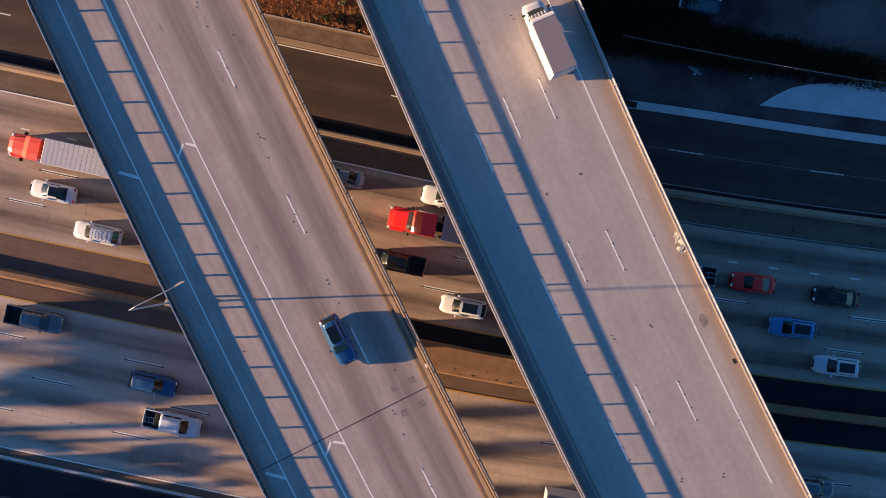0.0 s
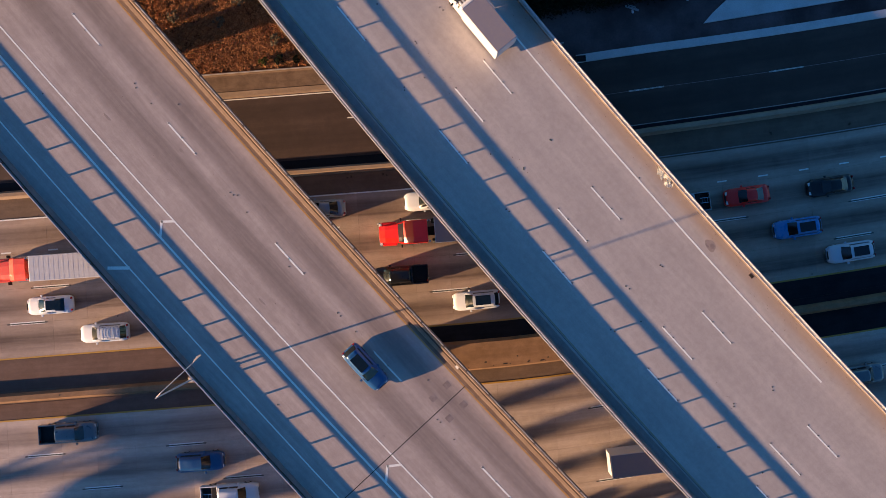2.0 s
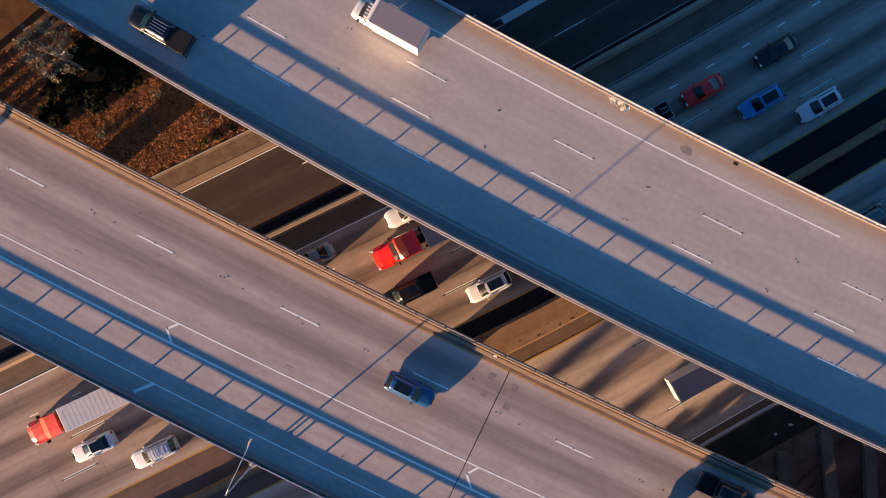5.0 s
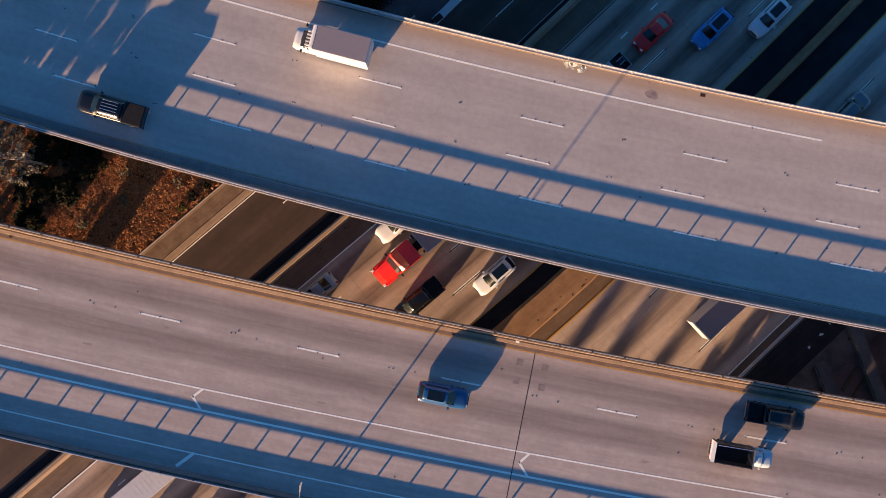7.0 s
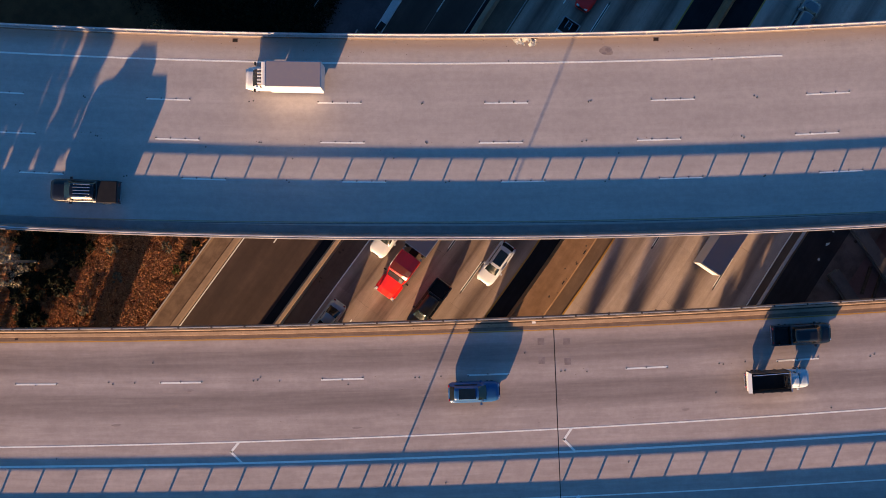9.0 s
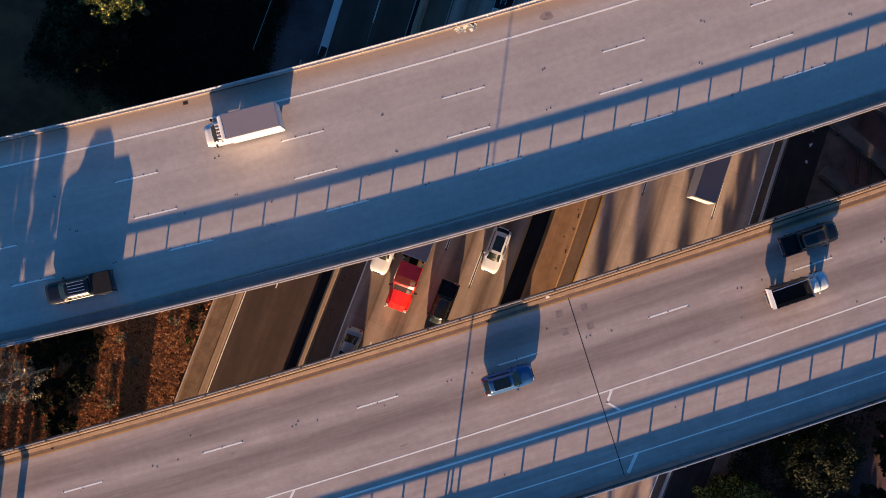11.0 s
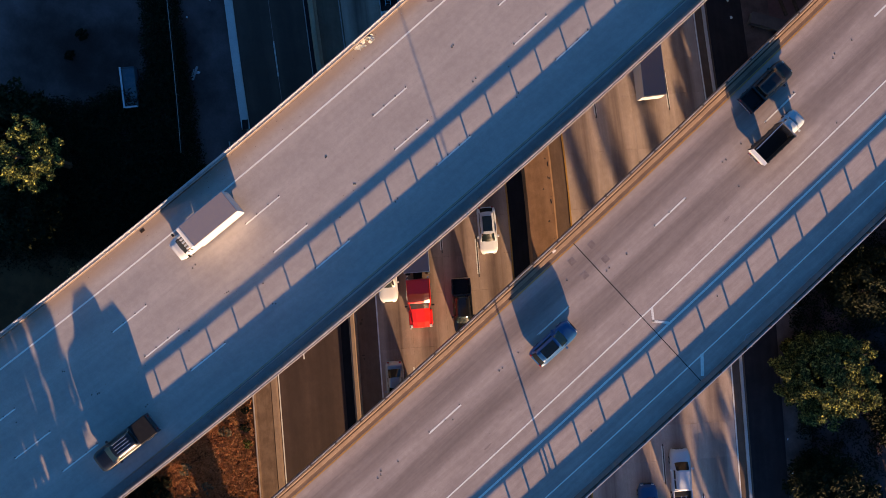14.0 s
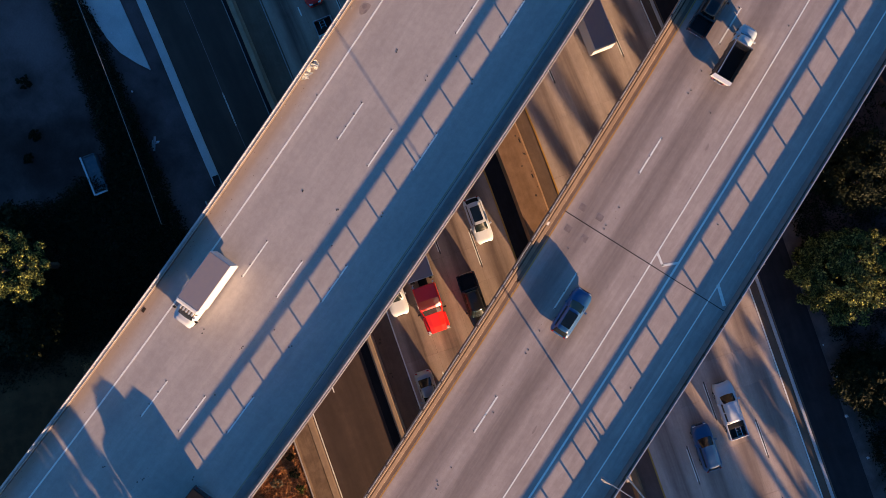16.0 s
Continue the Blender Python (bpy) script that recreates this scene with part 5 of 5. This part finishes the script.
def rag():
    """White cloth caught on the parapet: torn ribbons, twisted and looped."""
    rng = random.Random(5)
    bm = bmesh.new()
    for k, (s0, s1, r0, sway, width) in enumerate(((7.1, 8.9, 0.42, 0.14, 0.46), (7.2, 8.0, 0.60, 0.12, 0.42), (8.2, 9.1, 0.52, 0.12, 0.44), (6.9, 7.7, 0.36, 0.08, 0.36), (8.4, 8.8, 0.74, 0.08, 0.36))):
        n = 18
        rows = []
        for i in range(n + 1):
            q = i / n
            s = s0 + (s1 - s0) * q + 0.08 * math.sin(9 * q + k)
            r = IN2 + r0 + sway * math.sin(7.5 * q + 1.7 * k) + 0.02 * rng.uniform(-1, 1)
            z = 0.10 + 0.45 * max(0.0, 1 - (r - IN2) / 0.45) + 0.05 * math.sin(11 * q + k)
            w = width * (0.45 + 0.55 * math.sin(math.pi * q)) * rng.uniform(0.7, 1.2)
            rows.append([bm.verts.new(V2.at(s + w * e * 0.5, r + w * e, z + 0.03 * abs(e))) for e in (-0.5, 0.0, 0.5)])
        for a, b in zip(rows, rows[1:]):
            for j in range(2):
                bm.faces.new((a[j], b[j], b[j + 1], a[j + 1]))
    bmesh.ops.solidify(bm, geom=list(bm.faces), thickness=0.012)
    return tagged(part("torn_cloth", bm, M_WHITE, None), "torn white cloth ribbons draped over the parapet", "cloth")


rag()


def hose():
    pts = [(-9.75, -29.6), (-9.6, -29.1), (-9.15, -28.85), (-8.6, -29.1), (-8.3, -29.7), (-8.25, -30.4)]
    bm = bmesh.new()
    for (x0, y0), (x1, y1) in zip(pts, pts[1:]):
        tube(bm, (x0 * 0.98362, y0 * 0.98362, 7.825), (x1 * 0.98362, y1 * 0.98362, 7.825), 0.022, 0.022, 6)
    return tagged(part("hose", bm, M_RAIL, None), "thin pale hose curled on the viaduct shoulder", "hose")


hose()


# stains, cracks and raised markers on the decks
def blot(arc, s, r, w, h, material, deck, name, seed, lift=0.0025):
    rng = random.Random(seed)
    n = 36
    pts = []
    p1, p2, p3 = (rng.uniform(0, 6.28) for _ in range(3))
    for k in range(n):
        a = 2 * math.pi * k / n
        q = 1 + 0.10 * math.sin(2 * a + p1) + 0.08 * math.sin(3 * a + p2) + 0.05 * math.sin(5 * a + p3)
        pts.append((s + w * q * math.cos(a), r + h * q * math.sin(a)))
    vs = [arc.at(*p, lift) for p in pts] + [arc.at(*p, 0.001) for p in pts]
    fs = [tuple(range(n))[::-1]] + [(k, (k + 1) % n, n + (k + 1) % n, n + k) for k in range(n)]
    return raw(name, vs, fs, material, deck, label="dark oily stain" if name == "stain" else "")


M_STAIN = surface("oil_stain", (0.29, 0.24, 0.22), (0.34, 0.285, 0.262), 3.0, 20.0)
blot(V2, 15.2, 696.62, 0.55, 0.42, M_STAIN, deck_high, "stain", 1)
blot(V2, 15.35, 696.55, 0.26, 0.20, M_PATCH, deck_high, "stain", 2, 0.006)
blot(V2, 15.0, 696.86, 0.20, 0.10, M_PATCH, deck_high, "stain", 3, 0.006)
for k, (s, r, w, h) in enumerate(((-8.0, 1401.1, 0.5, 0.10), (23.5, 1400.6, 0.35, 0.12), (-31.0, 1400.4, 0.45, 0.12), (12.0, 1399.1, 0.30, 0.1), (-1.4, 1398.2, 0.4, 0.16), (4.4, 1398.6, 0.5, 0.12), (-24.0, 1397.2, 0.4, 0.15), (7.2, 1399.6, 0.22, 0.06), (-4.0, 1400.0, 0.14, 0.1), (9.4, 1401.2, 0.1, 0.07), (-2.2, 1401.3, 0.1, 0.07))):
    blot(V1, s, r, w, h, M_STAIN, deck_low, "stain", 10 + k)

dot_bm = bmesh.new()
bmesh.ops.create_uvsphere(dot_bm, u_segments=8, v_segments=4, radius=0.075)
for v in dot_bm.verts:
    v.co.z = max(v.co.z * 0.35, 0)
dot_mesh = bpy.data.meshes.new("marker")
dot_bm.to_mesh(dot_mesh)
dot_bm.free()
dot_mesh.materials.append(M_DOT)


def marker(p, parent):
    ob = new("marker", dot_mesh)
    ob.parent = parent
    ob.matrix_basis = Matrix.Translation(p)


rng = random.Random(9)
for r, ss in ((701.05, (-39.8, -25.2, -10.2, 4.4, 19.0, 32.6, 47.2)), (704.5, (-38.6, -24.3, -9.9, 3.9, 17.7, 31.5, 45.8)), (707.9, (-36.0, -21.9, -8.0, 5.8, 19.5, 33.4))):
    for s in ss:
        for o in (0.05, 1.3, 2.6, 3.8):
            marker(V2.at(s + o, r - 0.09, 0.002), deck_high)
        for o in (9.1, 9.3):
            marker(V2.at(s + o + rng.uniform(-0.1, 0.1), r + rng.uniform(-0.1, 0.1), 0.002), deck_high)
for s in (-55.2, -40.7, -26.8, -11.3, 2.7, 17.9, 32.4):
    for o in (0.1, 2.0, 4.0, 9.0, 9.4, 11.5):
        marker(V1.at(s + o, 1396.42 + rng.uniform(-0.12, 0.12), 0.002), deck_low)
for k in range(13):
    k *= 2
    marker(V1.at(-55 + 4.6 * k + rng.uniform(-1, 1), 1392.0 + rng.uniform(0, 0.3), 0.002), deck_low)
    marker(V1.at(-55 + 4.6 * k + rng.uniform(-1.5, 1.5), rng.uniform(1393, 1408), 0.002), deck_low)
    marker(V2.at(-55 + 4.4 * k + rng.uniform(-1.5, 1.5), rng.uniform(696.5, 711), 0.002), deck_high)
    marker((-50 + 4.0 * k, rng.choice((-0.72, -4.33, 3.05, -7.6, 6.6)) + bend(-50 + 4.0 * k), 0.008), road)
    marker((-50 + 4.0 * k, rng.choice((-18.1, -21.9, -25.7, -14.5)) + bend(-50 + 4.0 * k), 0.008), road)


# scuppers and a pale plate at the foot of the parapets
def scupper(arc, s, r, z, lx, ly, material, frame_m, parent, label):
    ob = part("scupper", boxed(-lx, lx, -ly, ly, -0.004, 0.012, 0.004), frame_m, parent, label)
    ob.matrix_basis = Matrix.Translation(arc.at(s, r, z)) @ pose(0, 0, 0, 0, 0, arc.heading(s))
    part("scupper_mouth", boxed(-lx * 0.8, lx * 0.8, -ly * 0.7, ly * 0.7, 0.006, 0.018), material, ob)


for s in (-54.7, -17.55, 19.6, 56.8):
    scupper(V2, s, 695.76, 0.0, 0.24, 0.16, M_TAR, M_RUST, deck_high, "rusty brown drain scupper")
for s, r in ((-40.5, 1392.08), (3.1, 1392.11), (-31.75, 1391.42)):
    scupper(V1, s, r, 0.03 if r > 1392 else 0.31, 0.16, 0.09, M_TAR, M_RUST, deck_low, "rusty brown drain scupper")
scupper(V1, 9.28, 1391.57, 0.31, 0.2, 0.14, M_WHITE, M_COPING, deck_low, "pale square cover plate")


def debris(name, arc, count, s0, s1, r0, r1, z, size, material, seed, label):
    """Grit and chips lying along a shoulder."""
    rng = random.Random(seed)
    vs, fs = [], []
    for _ in range(count):
        s, r, w = rng.uniform(s0, s1), r0 + (r1 - r0) * rng.random() ** 1.6, size * rng.uniform(0.4, 1.3)
        n = len(vs)
        for a in range(5):
            q = a * 1.2566 + rng.uniform(-0.3, 0.3)
            vs.append(arc.at(s + 1.5 * w * math.cos(q), r + w * math.sin(q), z))
        vs.append(arc.at(s, r, z + w * 0.6))
        fs += [(n + a, n + (a + 1) % 5, n + 5) for a in range(5)]
    return tagged(raw(name, vs, fs, material), label, "debris", kind="stuff")


debris("shoulder_grit", V2, 140, -40, 40, 695.5, 697.0, 0.001, 0.024, M_RUST, 51, "rusty brown grit along the parapet foot")
debris("shoulder_chips", V2, 80, -40, 40, 695.5, 696.0, 0.001, 0.035, M_COPING, 52, "pale concrete chips along the parapet foot")
debris("lane_grit", V2, 70, -40, 40, 704.2, 705.2, 0.001, 0.02, M_RUST, 53, "scattered dark grit between the lanes")
debris("lane_grit", V1, 70, -45, 35, 1396.2, 1401.6, 0.001, 0.022, M_RUST, 54, "scattered dark grit on the worn lanes")
debris("barrier_debris", V1, 60, -45, 35, 1391.5, 1392.0, 0.33, 0.03, M_DARKBROWN, 55, "dark leaf scraps on the kerb ledge")

# drain inlet at the end of the kerb
t = empty("drain_inlet", pose(15.68, 18.66, -0.1), "dark square drain inlet beside the kerb", "drain")
part("drain_frame", boxed(-0.5, 0.5, -0.32, 0.32, -0.2, 0.30, 0.02), M_DARKSTEEL, t)
for k in range(5):
    part("grate_bar", boxed(-0.42 + 0.18 * k, -0.32 + 0.18 * k, -0.26, 0.26, 0.30, 0.33), M_TAR, t)
part("drain_mouth", boxed(-0.45, 0.45, -0.28, 0.28, 0.295, 0.31), M_TAR, t, "black opening")


t = empty("scrap_board", pose(21.4, 23.6, -0.3, 0, 0, -22), "weathered pale board lying on dark dirt", "board")
part("board", boxed(-0.75, 0.75, -0.12, 0.12, 0.0, 0.05, 0.01), M_WIRE, t)
part("plank", boxed(-0.55, 0.35, 0.16, 0.27, 0.0, 0.04, 0.01), M_WIRE, t)


# litter along the shoulders and the dirt verge
def litter(k, x, y, z, size, material, label, category, tall=1.0):
    rng = random.Random(300 + k)
    bm = bmesh.new()
    bmesh.ops.create_icosphere(bm, subdivisions=2, radius=size)
    for v in bm.verts:
        v.co = Vector((v.co.x * rng.uniform(0.3, 1.3), v.co.y * rng.uniform(0.2, 0.9), max(v.co.z * rng.uniform(0.1, 0.8) * tall, -size * 0.2)))
    ob = part("litter", bm, material, None)
    ob.matrix_basis = pose(x, y, z, 0, 0, rng.uniform(0, 360))
    return tagged(ob, label, category, "roadside litter")


for k, (x, y, sz) in enumerate(((25.2, -31.9, 0.28), (23.4, -32.1, 0.2), (26.6, -31.6, 0.12), (17.5, -32.3, 0.1), (-28.2, -34.9, 0.24), (-24.0, -35.3, 0.16), (-20.5, -35.0, 0.14), (-33.0, -35.6, 0.2), (27.2, 24.0, 0.16), (33.6, 24.1, 0.1), (21.4, 23.2, 0.22))):
    litter(k, x, y, -0.12, sz, P_WHITE, "pale scrap of rubbish on the verge", "litter")
for k, (x, y, sz) in enumerate(((-9.3, 8.05, 0.16), (-8.9, 8.15, 0.13), (-5.6, 8.2, 0.18), (-5.2, 8.05, 0.14), (-16.0, 8.2, 0.1), (34.8, 9.6, 0.2), (43.0, 10.0, 0.22))):
    litter(40 + k, x, y, -0.05, sz, M_BARK, "dead brown leaves blown against the barrier", "litter")
for k, (x, y) in enumerate(((6.1, -12.3), (6.9, -11.6), (8.0, -12.25), (9.7, -12.35), (10.0, -12.1), (3.6, -11.9), (4.4, -12.35), (-40.2, -11.9), (12.3, -12.3), (1.8, -12.3), (11.2, -11.2))):
    litter(60 + k, x, y + bend(x), 1.2 if x > -20 else 0.86, 0.07 + 0.05 * (k % 3), M_BARK, "dark crumbs of earth on the median", "litter", 0.15)


for k, (x, y) in enumerate(((5.6, -12.25), (9.4, -12.3), (13.0, -12.2))):
    t = empty("drain_slot", pose(x, y + bend(x), 1.2, 0, 0, 4.0), "narrow black drain slot in the median island", "drain", "median drain slots")
    part("slot_frame", boxed(-0.22, 0.22, -0.07, 0.07, -0.05, 0.008, 0.004), M_DARKSTEEL, t)
    part("slot_mouth", boxed(-0.19, 0.19, -0.045, 0.045, -0.04, 0.012), M_TAR, t)


# concrete slabs of the traffic lanes, joint by joint
def slabs(lines, material, seed):
    rng = random.Random(seed)
    for lane, (y0, y1) in enumerate(zip(lines, lines[1:])):
        x = -56.0
        for a, b in ((XA, -56.0), (56.0, XB)):
            lane_band("slab", a, b, y0 + 0.006, y1 - 0.006, 0.0, material, road, thick=0.07)
        k = 0
        while x < 56.0:
            ln = (3.96, 5.79, 5.49, 3.66)[k % 4]
            x2 = min(x + ln, 56.0)
            lane_band("slab", x + 0.007, x2 - 0.007, y0 + 0.006, y1 - 0.006, 0.0 + rng.uniform(-0.003, 0.0), material, road, thick=0.07)
            x, k = x2, k + 1


slabs((-7.9, -4.31, -0.72, 2.87, 6.45), M_UPPER, 1)
slabs((-29.5, -25.7, -21.9, -18.1, -14.3), M_LOWER, 2)
